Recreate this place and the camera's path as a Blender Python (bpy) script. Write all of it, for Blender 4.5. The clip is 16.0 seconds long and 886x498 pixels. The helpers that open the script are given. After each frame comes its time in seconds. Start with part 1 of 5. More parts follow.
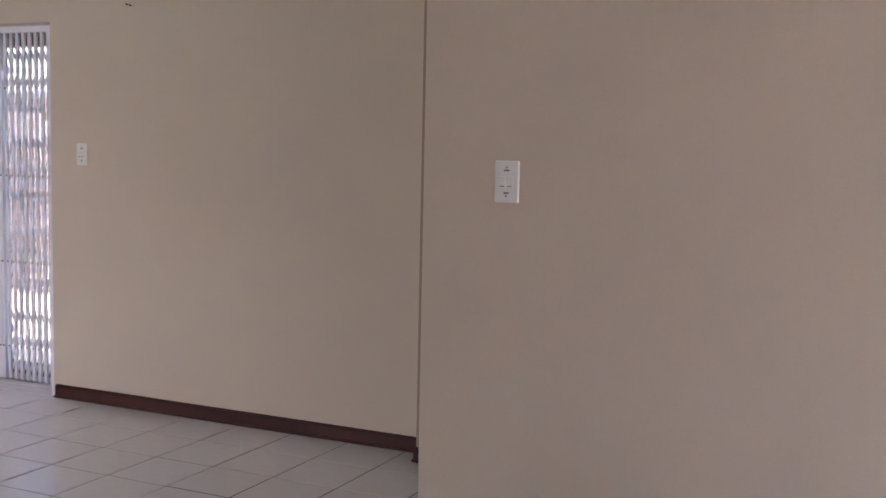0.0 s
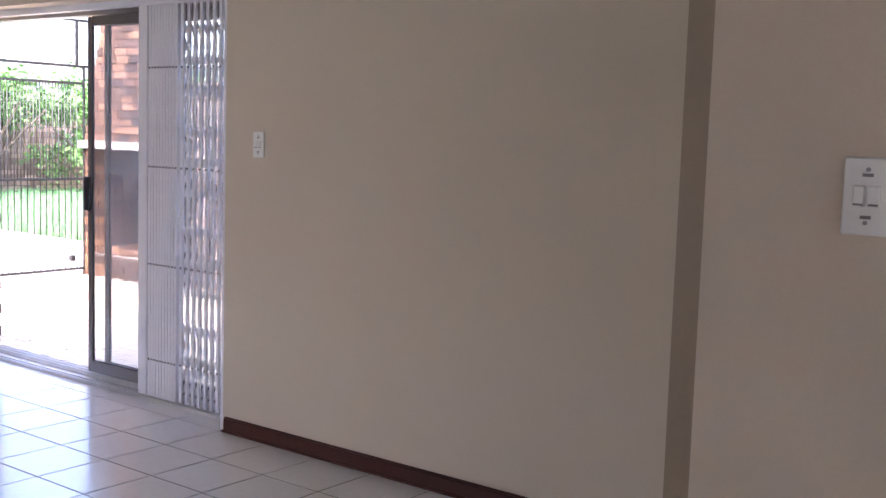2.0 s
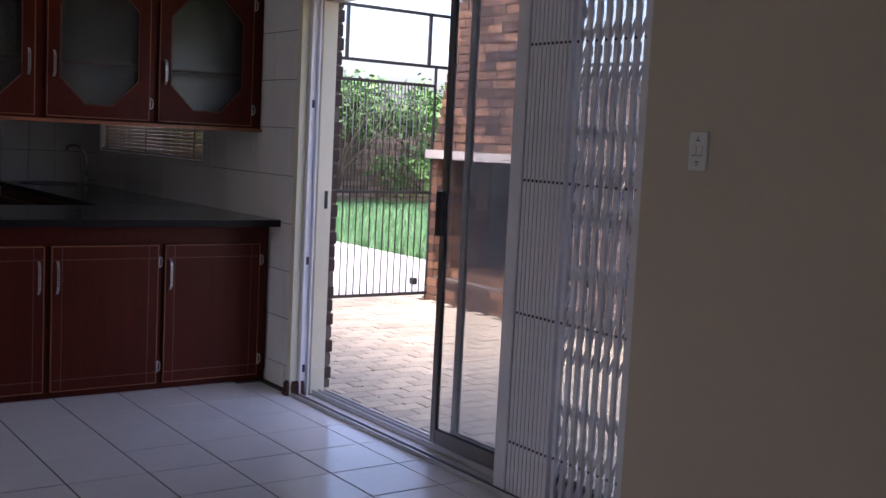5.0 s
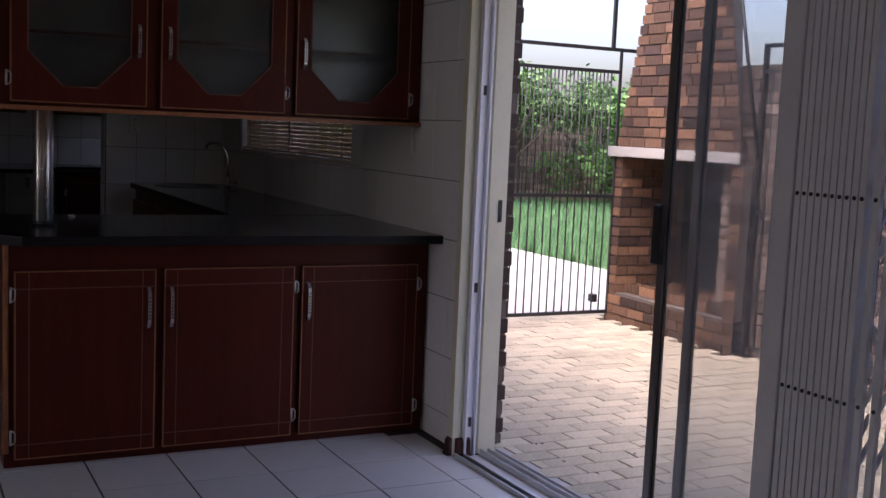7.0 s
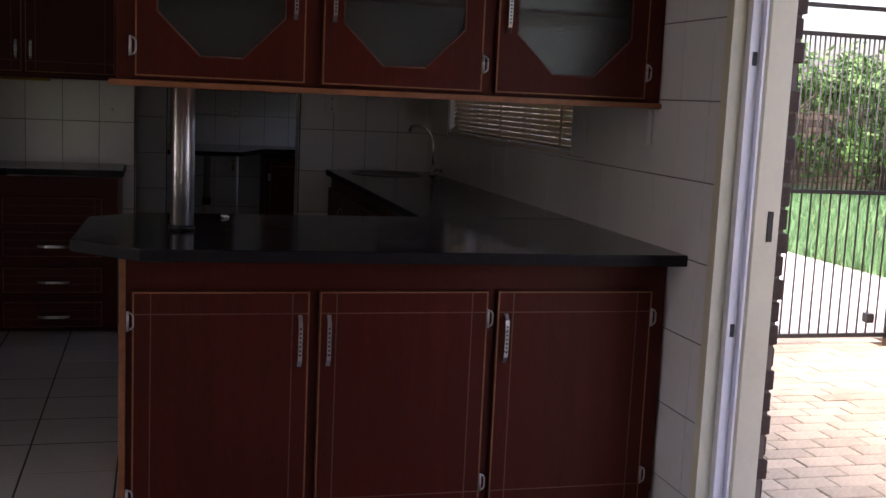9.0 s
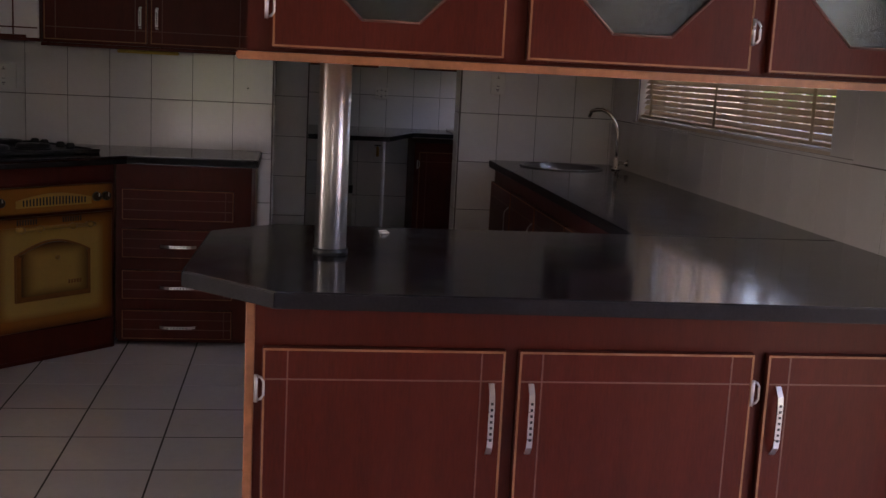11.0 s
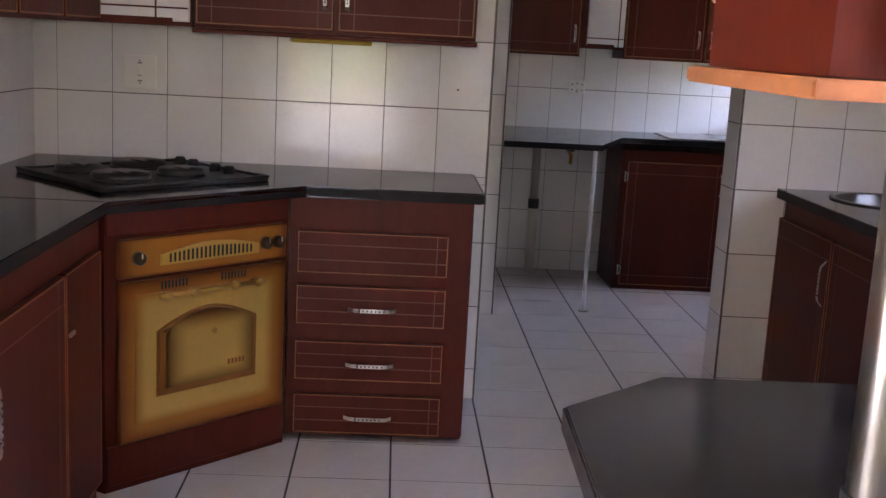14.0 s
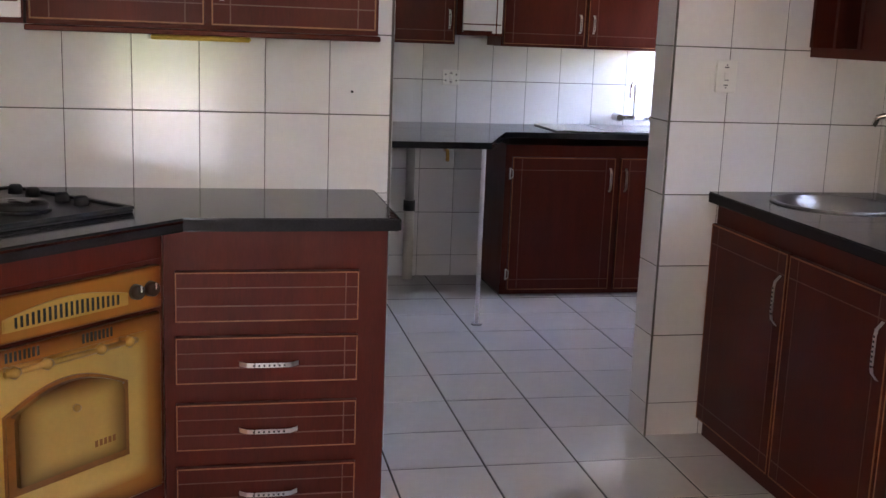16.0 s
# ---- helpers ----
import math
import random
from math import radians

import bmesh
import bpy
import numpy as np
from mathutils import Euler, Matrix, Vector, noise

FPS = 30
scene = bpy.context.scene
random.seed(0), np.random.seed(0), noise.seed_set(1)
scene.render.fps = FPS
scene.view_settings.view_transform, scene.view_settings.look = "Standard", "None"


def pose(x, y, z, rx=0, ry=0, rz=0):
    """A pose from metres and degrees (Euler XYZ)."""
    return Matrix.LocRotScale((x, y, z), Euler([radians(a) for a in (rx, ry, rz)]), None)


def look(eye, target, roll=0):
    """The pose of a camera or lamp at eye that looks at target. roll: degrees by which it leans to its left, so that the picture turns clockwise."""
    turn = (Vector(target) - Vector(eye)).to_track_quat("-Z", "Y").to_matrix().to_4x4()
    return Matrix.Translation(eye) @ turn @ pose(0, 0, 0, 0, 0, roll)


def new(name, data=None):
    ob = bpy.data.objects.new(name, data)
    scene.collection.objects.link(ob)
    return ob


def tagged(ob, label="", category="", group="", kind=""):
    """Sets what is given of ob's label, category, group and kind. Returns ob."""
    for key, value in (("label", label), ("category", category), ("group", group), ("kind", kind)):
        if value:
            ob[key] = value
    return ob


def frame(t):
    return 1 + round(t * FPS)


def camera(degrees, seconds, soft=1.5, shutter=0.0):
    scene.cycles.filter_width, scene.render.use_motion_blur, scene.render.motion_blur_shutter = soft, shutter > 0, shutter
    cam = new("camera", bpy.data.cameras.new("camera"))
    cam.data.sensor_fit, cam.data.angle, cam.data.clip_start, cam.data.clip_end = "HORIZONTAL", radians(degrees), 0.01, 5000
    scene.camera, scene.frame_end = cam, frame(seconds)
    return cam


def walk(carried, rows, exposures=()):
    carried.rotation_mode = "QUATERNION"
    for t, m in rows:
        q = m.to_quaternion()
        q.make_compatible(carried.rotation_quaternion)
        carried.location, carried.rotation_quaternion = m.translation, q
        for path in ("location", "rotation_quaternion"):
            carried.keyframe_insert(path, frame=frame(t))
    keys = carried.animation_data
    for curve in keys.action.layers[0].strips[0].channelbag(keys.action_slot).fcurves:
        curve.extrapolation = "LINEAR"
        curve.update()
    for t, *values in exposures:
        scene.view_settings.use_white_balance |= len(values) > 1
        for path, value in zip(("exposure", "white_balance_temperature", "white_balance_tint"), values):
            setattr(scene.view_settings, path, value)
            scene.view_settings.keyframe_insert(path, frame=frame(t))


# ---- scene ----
# ---- camera ----
cam = camera(44.3, 16.0)
PATH = [
    (0, (0.169, -0.388, 1.463), (-0.677, 1.414, 1.273), 1.2),
    (0.5, (0.008, -0.095, 1.451), (-0.926, 1.664, 1.256), 1.3),
    (1, (-0.133, 0.184, 1.444), (-1.173, 1.882, 1.25), 1.7),
    (1.5, (-0.304, 0.453, 1.441), (-1.434, 2.091, 1.24), 1.5),
    (2, (-0.469, 0.745, 1.434), (-1.678, 2.325, 1.229), 1.8),
    (2.3, (-0.574, 0.91, 1.426), (-1.843, 2.443, 1.226), 1.9),
    (2.5, (-0.659, 1.003, 1.421), (-1.964, 2.505, 1.22), 1.9),
    (3, (-0.919, 1.177, 1.405), (-2.305, 2.605, 1.206), 2.3),
    (3.5, (-1.161, 1.315, 1.398), (-2.608, 2.682, 1.202), 2.4),
    (4, (-1.405, 1.436, 1.384), (-2.919, 2.728, 1.19), 2.6),
    (4.5, (-1.665, 1.549, 1.365), (-3.24, 2.766, 1.17), 2.8),
    (7, (-3.019, 2.201, 1.357), (-4.79, 3.106, 1.139), 2.5),
    (7.5, (-3.293, 2.326, 1.354), (-5.103, 3.143, 1.117), 2.5),
    (8, (-3.569, 2.452, 1.366), (-5.41, 3.191, 1.114), 2.6),
    (8.5, (-3.815, 2.578, 1.379), (-5.698, 3.202, 1.119), 2.6),
    (9, (-4.039, 2.678, 1.371), (-5.954, 3.187, 1.095), 2.6),
    (9.2, (-4.135, 2.699, 1.368), (-6.056, 3.181, 1.089), 2.8),
    (11.3, (-5.217, 2.643, 1.366), (-7.174, 2.882, 1.03), 3.0),
    (11.5, (-5.333, 2.621, 1.366), (-7.292, 2.836, 1.025), 3.1),
    (12, (-5.623, 2.531, 1.369), (-7.585, 2.702, 1.023), 3.1),
    (12.5, (-5.889, 2.439, 1.377), (-7.852, 2.573, 1.022), 3.1),
    (13, (-6.13, 2.356, 1.389), (-8.093, 2.466, 1.025), 3.1),
    (13.5, (-6.381, 2.266, 1.402), (-8.344, 2.369, 1.031), 3.1),
    (14, (-6.577, 2.188, 1.396), (-8.538, 2.287, 1.02), 3.1),
    (14.5, (-6.748, 2.086, 1.399), (-8.709, 2.2, 1.019), 2.8),
    (15, (-6.933, 2.031, 1.402), (-8.888, 2.2, 1.014), 2.7),
    (15.5, (-7.087, 2.006, 1.419), (-9.026, 2.297, 1.028), 2.5),
    (16, (-7.212, 1.993, 1.421), (-9.129, 2.401, 1.026), 2.2),
]
EXPOSURES = [(0, 4.3, 6200, 26), (1.5, 4.15, 6100, 26), (2.5, 3.9, 6000, 24), (3.5, 3.35, 6060, 23), (4.7, 2.42, 6020, 25), (7, 1.76, 6250, 26), (7.8, 1.80, 6450, 26), (9, 2.38, 6700, 26), (11.3, 4.02, 7200, 32), (12.5, 5.12, 6900, 28), (14.5, 6.1, 6800, 26), (16, 6.33, 6700, 24)]
walk(cam, [(t, look(eye, target, roll)) for t, eye, target, roll in PATH], EXPOSURES)
# ---- world, sun, large lights ----
world = bpy.data.worlds.new("world")
scene.world = world
world.use_nodes = True
wn = world.node_tree.nodes
sky = wn.new("ShaderNodeTexSky")
sky.sky_type, sky.sun_disc = "NISHITA", False
sky.sun_elevation, sky.sun_rotation = radians(65), radians(164)
sky.air_density, sky.dust_density = 1.0, 5.0
wn["Background"].inputs["Strength"].default_value = 0.15
world.node_tree.links.new(sky.outputs[0], wn["Background"].inputs["Color"])

sun = new("sun", bpy.data.lights.new("sun", "SUN"))
sun.data.energy, sun.data.angle, sun.data.color = 0.8, radians(50), (1.0, 0.95, 0.88)
sun.matrix_world = look((0, 0, 20), (-2.0, 7.0, 4.0))


def fill_light(name, x, y, z, w, h, target, watts, color=(0.93, 0.97, 1.0)):
    ob = new(name, bpy.data.lights.new(name, "AREA"))
    ob.data.shape, ob.data.size, ob.data.size_y = "RECTANGLE", w, h
    ob.data.energy, ob.data.color = watts, color
    ob.matrix_world = look((x, y, z), target)
    return ob


# added lamp out of view that brightens the lounge walls
fill_light("fill_light_lounge", -6.35, -2.98, 1.45, 2.1, 1.1, (-4.8, 3, 1.2), 2.6)

# ---- materials ----


def mat(name, color, rough=0.5, metal=0.0, var=0.12, scale=6.0, bump=0.0, bscale=60.0, stretch=(1, 1, 1), island=0.0, spec=0.5, stain=0.0, obj_random=0.0, color2=None):
    m = bpy.data.materials.new(name)
    m.use_nodes = True
    nt = m.node_tree
    n, l = nt.nodes, nt.links
    bs = n["Principled BSDF"]
    bs.inputs["Metallic"].default_value = metal
    bs.inputs["Specular IOR Level"].default_value = spec
    tc = n.new("ShaderNodeTexCoord")
    mp = n.new("ShaderNodeMapping")
    mp.inputs["Scale"].default_value = stretch
    l.new(tc.outputs["Object"], mp.inputs["Vector"])
    big = n.new("ShaderNodeTexNoise")
    big.inputs["Scale"].default_value, big.inputs["Detail"].default_value = scale, 6
    fine = n.new("ShaderNodeTexNoise")
    fine.inputs["Scale"].default_value, fine.inputs["Detail"].default_value = bscale, 4
    for t in (big, fine):
        l.new(mp.outputs[0], t.inputs["Vector"])
    add = n.new("ShaderNodeMath")
    add.operation = "ADD"
    l.new(big.outputs[0], add.inputs[0])
    l.new(fine.outputs[0], add.inputs[1])
    last = add.outputs[0]
    amount = 1.0
    if island or obj_random:
        src = n.new("ShaderNodeObjectInfo").outputs["Random"] if obj_random else n.new("ShaderNodeNewGeometry").outputs["Random Per Island"]
        k = n.new("ShaderNodeMath")
        k.operation = "MULTIPLY_ADD"
        k.inputs[1].default_value = (island or obj_random)
        l.new(src, k.inputs[0])
        l.new(last, k.inputs[2])
        last, amount = k.outputs[0], 1.0 + 0.5 * (island or obj_random)
    mr = n.new("ShaderNodeMapRange")
    mr.inputs["From Min"].default_value, mr.inputs["From Max"].default_value = amount - 0.45, amount + 0.45
    mr.inputs["To Min"].default_value, mr.inputs["To Max"].default_value = 1 - var, 1 + var
    l.new(last, mr.inputs["Value"])
    mul = n.new("ShaderNodeMix")
    mul.data_type, mul.blend_type = "RGBA", "MULTIPLY"
    mul.inputs["Factor"].default_value = 1.0
    mul.inputs["A"].default_value = (*color, 1)
    if color2:
        pick = n.new("ShaderNodeTexWhiteNoise")
        pick.noise_dimensions = "1D"
        l.new(n.new("ShaderNodeObjectInfo").outputs["Random"], pick.inputs["W"])
        two = n.new("ShaderNodeMix")
        two.data_type = "RGBA"
        two.inputs["A"].default_value, two.inputs["B"].default_value = (*color, 1), (*color2, 1)
        l.new(pick.outputs["Value"], two.inputs["Factor"])
        l.new(two.outputs["Result"], mul.inputs["A"])
    l.new(mr.outputs[0], mul.inputs["B"])
    out = mul.outputs["Result"]
    if stain:
        st = n.new("ShaderNodeTexNoise")
        st.inputs["Scale"].default_value, st.inputs["Detail"].default_value = 1.7, 8
        l.new(tc.outputs["Object"], st.inputs["Vector"])
        sr = n.new("ShaderNodeMapRange")
        sr.inputs["From Min"].default_value, sr.inputs["From Max"].default_value = 0.5, 0.75
        sr.inputs["To Min"].default_value, sr.inputs["To Max"].default_value = 1.0, 1.0 - stain
        l.new(st.outputs[0], sr.inputs["Value"])
        m2 = n.new("ShaderNodeMix")
        m2.data_type, m2.blend_type = "RGBA", "MULTIPLY"
        m2.inputs["Factor"].default_value = 1.0
        l.new(out, m2.inputs["A"])
        l.new(sr.outputs[0], m2.inputs["B"])
        out = m2.outputs["Result"]
    l.new(out, bs.inputs["Base Color"])
    rr = n.new("ShaderNodeMapRange")
    rr.inputs["From Min"].default_value, rr.inputs["From Max"].default_value = 0.3, 0.7
    rr.inputs["To Min"].default_value, rr.inputs["To Max"].default_value = max(rough - 0.03, 0.0), min(rough + 0.03, 1)
    l.new(big.outputs[0], rr.inputs["Value"])
    l.new(rr.outputs[0], bs.inputs["Roughness"])
    if bump:
        b = n.new("ShaderNodeBump")
        b.inputs["Strength"].default_value, b.inputs["Distance"].default_value = bump, 0.004
        l.new(fine.outputs[0], b.inputs["Height"])
        l.new(b.outputs[0], bs.inputs["Normal"])
    return m


def glass(name, color, rough=0.0, bump=0.0, alpha=0.0):
    m = mat(name, color, rough, var=0.02, bump=bump, bscale=90)
    bs = m.node_tree.nodes["Principled BSDF"]
    bs.inputs["Transmission Weight"].default_value = 1.0
    m.node_tree.links.remove(bs.inputs["Roughness"].links[0])
    bs.inputs["Roughness"].default_value = rough
    bs.inputs["IOR"].default_value = 1.45
    return m


PAINT = mat("beige_wall_paint", (0.62, 0.53, 0.415), 0.75, var=0.035, scale=1.3, bump=0.12, bscale=180)
CEIL = mat("white_ceiling_paint", (0.78, 0.77, 0.74), 0.8, var=0.03, bump=0.1)
CREAM = mat("cream_reveal_paint", (0.70, 0.66, 0.50), 0.5, var=0.05, bump=0.1, stain=0.1)
WHITE = mat("white_metal_paint", (0.80, 0.79, 0.82), 0.38, var=0.04, scale=9, stain=0.08)
FLOOR_TILE = mat("glazed_floor_tile", (0.72, 0.70, 0.68), 0.17, var=0.05, scale=5, bump=0.04, bscale=30, stain=0.06, obj_random=0.25)
GROUT = mat("dark_floor_grout", (0.05, 0.042, 0.038), 0.9, var=0.25, bump=0.3)
WALL_TILE = mat("white_wall_tile", (0.80, 0.785, 0.77), 0.11, var=0.03, scale=4, obj_random=0.2, spec=0.32)
WALL_GROUT = mat("grey_wall_grout", (0.15, 0.135, 0.125), 0.9, var=0.15, bump=0.2)
WOOD = mat("mahogany_stain", (0.088, 0.0122, 0.0057), 0.44, var=0.22, scale=3.0, bscale=34, stretch=(7, 7, 0.8), spec=0.2, bump=0.06)
EDGE = mat("worn_orange_wood_edge", (0.36, 0.135, 0.055), 0.4, var=0.3, scale=8, bscale=60)
LINE = mat("rubbed_wood_line", (0.31, 0.125, 0.05), 0.5, var=0.35, scale=8, bscale=60)
SKIRT = mat("brown_skirting_wood", (0.058, 0.016, 0.011), 0.48, spec=0.25, var=0.3, scale=3, bscale=40, stretch=(1, 8, 8))
TOP = mat("charcoal_laminate", (0.025, 0.0235, 0.025), 0.12, var=0.4, scale=9, bscale=420, spec=0.24)
TOP_EDGE = mat("worn_laminate_edge", (0.016, 0.014, 0.0155), 0.5, var=0.5, scale=14, bscale=160, spec=0.14)
STEEL = mat("brushed_steel", (0.60, 0.585, 0.575), 0.30, metal=1.0, var=0.06, scale=5, stretch=(1, 1, 12))
CHROME = mat("chrome", (0.75, 0.74, 0.73), 0.09, metal=1.0, var=0.03)
POLISHED = mat("polished_steel", (0.86, 0.85, 0.84), 0.36, metal=1.0, var=0.05, scale=5, stretch=(14, 14, 0.5))
nt = POLISHED.node_tree
tg_node = nt.nodes.new("ShaderNodeTangent")
tg_node.direction_type, tg_node.axis = "RADIAL", "Z"
steel = nt.nodes["Principled BSDF"]
nt.links.new(tg_node.outputs[0], steel.inputs["Tangent"])
steel.inputs["Anisotropic"].default_value, steel.inputs["Anisotropic Rotation"].default_value = 0.96, 0.25
TRACK = mat("bare_aluminium", (0.62, 0.61, 0.60), 0.42, metal=0.6, var=0.12, stain=0.25)
ALU = mat("bronze_aluminium", (0.30, 0.28, 0.265), 0.35, metal=0.7, var=0.08)
BLACK = mat("black_enamel", (0.012, 0.012, 0.013), 0.42, var=0.2)
RUBBER = mat("black_plastic", (0.02, 0.02, 0.02), 0.5, var=0.2)
PLASTIC = mat("white_plastic", (0.80, 0.79, 0.75), 0.4, var=0.02)
GREY = mat("grey_plastic", (0.35, 0.34, 0.33), 0.5, var=0.05)
GOLD = mat("gold_enamel", (0.60, 0.35, 0.075), 0.37, metal=0.35, var=0.08, scale=9, stain=0.1)
BRONZE = mat("brown_gold_enamel", (0.30, 0.11, 0.018), 0.37, metal=0.3, var=0.15, scale=9)
BRASS = mat("aged_brass", (0.46, 0.26, 0.06), 0.35, metal=0.6, var=0.15)
BRICK = mat("face_brick", (0.060, 0.034, 0.027), 0.88, var=0.6, scale=19, bump=0.7, bscale=60, obj_random=0.8, color2=(0.21, 0.108, 0.058))
EDGE_BRICK = mat("dark_edge_brick", (0.05, 0.032, 0.026), 0.9, var=0.4, scale=14, bump=0.5, bscale=70)
BRICK_WALL = mat("garden_brick", (0.29, 0.215, 0.175), 0.9, var=0.4, scale=9, bump=0.5, island=1.4)
MORTAR = mat("grey_mortar", (0.13, 0.105, 0.088), 0.95, var=0.2, bump=0.4)
PAVER = mat("clay_paver", (0.46, 0.395, 0.285), 0.8, var=0.26, scale=7, bump=0.3, obj_random=0.5, stain=0.3)
PAVER_STUFF = mat("clay_paver_far", (0.46, 0.395, 0.285), 0.8, var=0.26, scale=7, bump=0.3, island=0.5, stain=0.3)
SAND = mat("paver_joint_sand", (0.065, 0.05, 0.038), 0.95, var=0.2, bump=0.3)
CONCRETE = mat("pale_concrete", (0.46, 0.43, 0.39), 0.85, var=0.12, bump=0.3, stain=0.15)
GATE = mat("black_gate_steel", (0.018, 0.017, 0.016), 0.45, var=0.2)
SOOT = mat("sooty_brick", (0.035, 0.03, 0.027), 0.95, var=0.3, bump=0.4)
EARTH = mat("lawn_earth", (0.10, 0.13, 0.045), 0.95, var=0.3, bump=0.4)
GRASS = mat("grass_blade", (0.125, 0.26, 0.105), 0.6, var=0.35, island=0.9)
LEAF = mat("shrub_leaf", (0.10, 0.215, 0.048), 0.45, var=0.45, island=1.4)
BARK = mat("bark", (0.10, 0.075, 0.05), 0.9, var=0.3, bump=0.6)
PANE = glass("clear_glass", (0.93, 0.95, 0.94))
# door glass with a small diffuse share that greys the view through it
HAZY = glass("hazy_glass", (0.86, 0.87, 0.88))
HAZY.node_tree.nodes["Principled BSDF"].inputs["Transmission Weight"].default_value = 0.93
FROST = glass("textured_glass", (0.58, 0.61, 0.59), 0.22, bump=0.9)
BLIND = mat("ivory_blind_slat", (0.46, 0.33, 0.19), 0.5, var=0.06)
PIPE = mat("grey_white_pipe", (0.6, 0.57, 0.5), 0.5, var=0.06)
YELLOW = mat("yellow_plastic", (0.62, 0.42, 0.05), 0.45, var=0.05)
# colour of the door frame, and of the shade painted on the passage wall
JAMB_AND_SHADE = mat("tan_brown_frame_and_shade", (0.33, 0.25, 0.17), 0.5, var=0.06, scale=2)
BOWL = mat("dull_steel", (0.22, 0.212, 0.205), 0.35, metal=1.0, var=0.1)
KNOB = mat("brown_black_plastic", (0.045, 0.022, 0.013), 0.35, var=0.1)
DRY = mat("dry_leaf", (0.11, 0.065, 0.035), 0.8, var=0.4, island=1.0)


def airbrushed(name, inner, outer, start, rough=0.37):
    """Enamel sprayed darker towards the rim of its part."""
    m = mat(name, inner, rough, metal=0.45, var=0.06, scale=9)
    nt = m.node_tree
    n, l = nt.nodes, nt.links
    sep = n.new("ShaderNodeSeparateXYZ")
    l.new(n.new("ShaderNodeTexCoord").outputs["Generated"], sep.inputs[0])
    ends = []
    for axis in ("X", "Z"):
        a = n.new("ShaderNodeMath")
        a.operation = "SUBTRACT"
        a.inputs[1].default_value = 0.5
        l.new(sep.outputs[axis], a.inputs[0])
        b = n.new("ShaderNodeMath")
        b.operation = "ABSOLUTE"
        l.new(a.outputs[0], b.inputs[0])
        ends.append(b)
    top = n.new("ShaderNodeMath")
    top.operation = "SMOOTH_MAX"
    top.inputs[2].default_value = 0.12
    l.new(ends[0].outputs[0], top.inputs[0])
    l.new(ends[1].outputs[0], top.inputs[1])
    mr = n.new("ShaderNodeMapRange")
    mr.interpolation_type = "SMOOTHSTEP"
    mr.inputs["From Min"].default_value, mr.inputs["From Max"].default_value = start, 0.52
    l.new(top.outputs[0], mr.inputs["Value"])
    mix = n.new("ShaderNodeMix")
    mix.data_type = "RGBA"
    bs = n["Principled BSDF"]
    l.new(bs.inputs["Base Color"].links[0].from_socket, mix.inputs["A"])
    mix.inputs["B"].default_value = (*outer, 1)
    l.new(mr.outputs[0], mix.inputs["Factor"])
    l.new(mix.outputs["Result"], bs.inputs["Base Color"])
    return m


GOLD_COVER = airbrushed("airbrushed_gold_cover", (0.64, 0.38, 0.09), (0.10, 0.026, 0.004), 0.22, 0.34)
GOLD_FIELD = airbrushed("airbrushed_gold_field", (0.66, 0.40, 0.10), (0.40, 0.15, 0.02), 0.41, 0.34)
GOLD_RIM = airbrushed("airbrushed_gold_rim", (0.45, 0.17, 0.022), (0.15, 0.038, 0.006), 0.40, 0.34)
INK = mat("grey_print", (0.22, 0.21, 0.21), 0.6, var=0.05)

# ---- helpers of this scene ----


def box(bm, x0, y0, z0, x1, y1, z1, bevel=0.0, segs=1):
    vs = [bm.verts.new(p) for p in ((x0, y0, z0), (x1, y0, z0), (x1, y1, z0), (x0, y1, z0), (x0, y0, z1), (x1, y0, z1), (x1, y1, z1), (x0, y1, z1))]
    fs = [bm.faces.new([vs[i] for i in q]) for q in ((3, 2, 1, 0), (4, 5, 6, 7), (0, 1, 5, 4), (1, 2, 6, 5), (2, 3, 7, 6), (3, 0, 4, 7))]
    if bevel:
        es = list({e for f in fs for e in f.edges})
        bmesh.ops.bevel(bm, geom=es, offset=bevel, segments=segs, affect="EDGES", profile=0.6)
    return bm


def boxes(*rows, bevel=0.0):
    bm = bmesh.new()
    for r in rows:
        box(bm, *r, bevel=bevel)
    return bm


def tube(points, r, sides=10, caps=True, bm=None):
    bm = bm or bmesh.new()
    pts = [Vector(p) for p in points]
    rings = []
    side = None
    for i, p in enumerate(pts):
        d = (pts[min(i + 1, len(pts) - 1)] - pts[max(i - 1, 0)]).normalized()
        if side is None:
            side = d.cross(Vector((0, 0, 1)) if abs(d.z) < 0.9 else Vector((1, 0, 0))).normalized()
        side = (side - d * side.dot(d)).normalized()
        up = d.cross(side)
        rad = r[i] if isinstance(r, (list, tuple)) else r
        rings.append([bm.verts.new(p + rad * (math.cos(a) * side + math.sin(a) * up)) for a in [2 * math.pi * k / sides for k in range(sides)]])
    for a, b in zip(rings, rings[1:]):
        for k in range(sides):
            f = bm.faces.new((a[k], a[(k + 1) % sides], b[(k + 1) % sides], b[k]))
            f.smooth = True
    if caps:
        bm.faces.new(rings[0][::-1])
        bm.faces.new(rings[-1])
    return bm


def prism(outline, z0, z1, bevel=0.0, bm=None):
    """A slab over a flat outline (x, y)."""
    bm = bm or bmesh.new()
    lo = [bm.verts.new((x, y, z0)) for x, y in outline]
    hi = [bm.verts.new((x, y, z1)) for x, y in outline]
    n = len(outline)
    fs = [bm.faces.new(lo[::-1]), bm.faces.new(hi)] + [bm.faces.new((lo[i], lo[(i + 1) % n], hi[(i + 1) % n], hi[i])) for i in range(n)]
    if bevel:
        bmesh.ops.bevel(bm, geom=list({e for f in fs for e in f.edges}), offset=bevel, segments=2, affect="EDGES")
    return bm


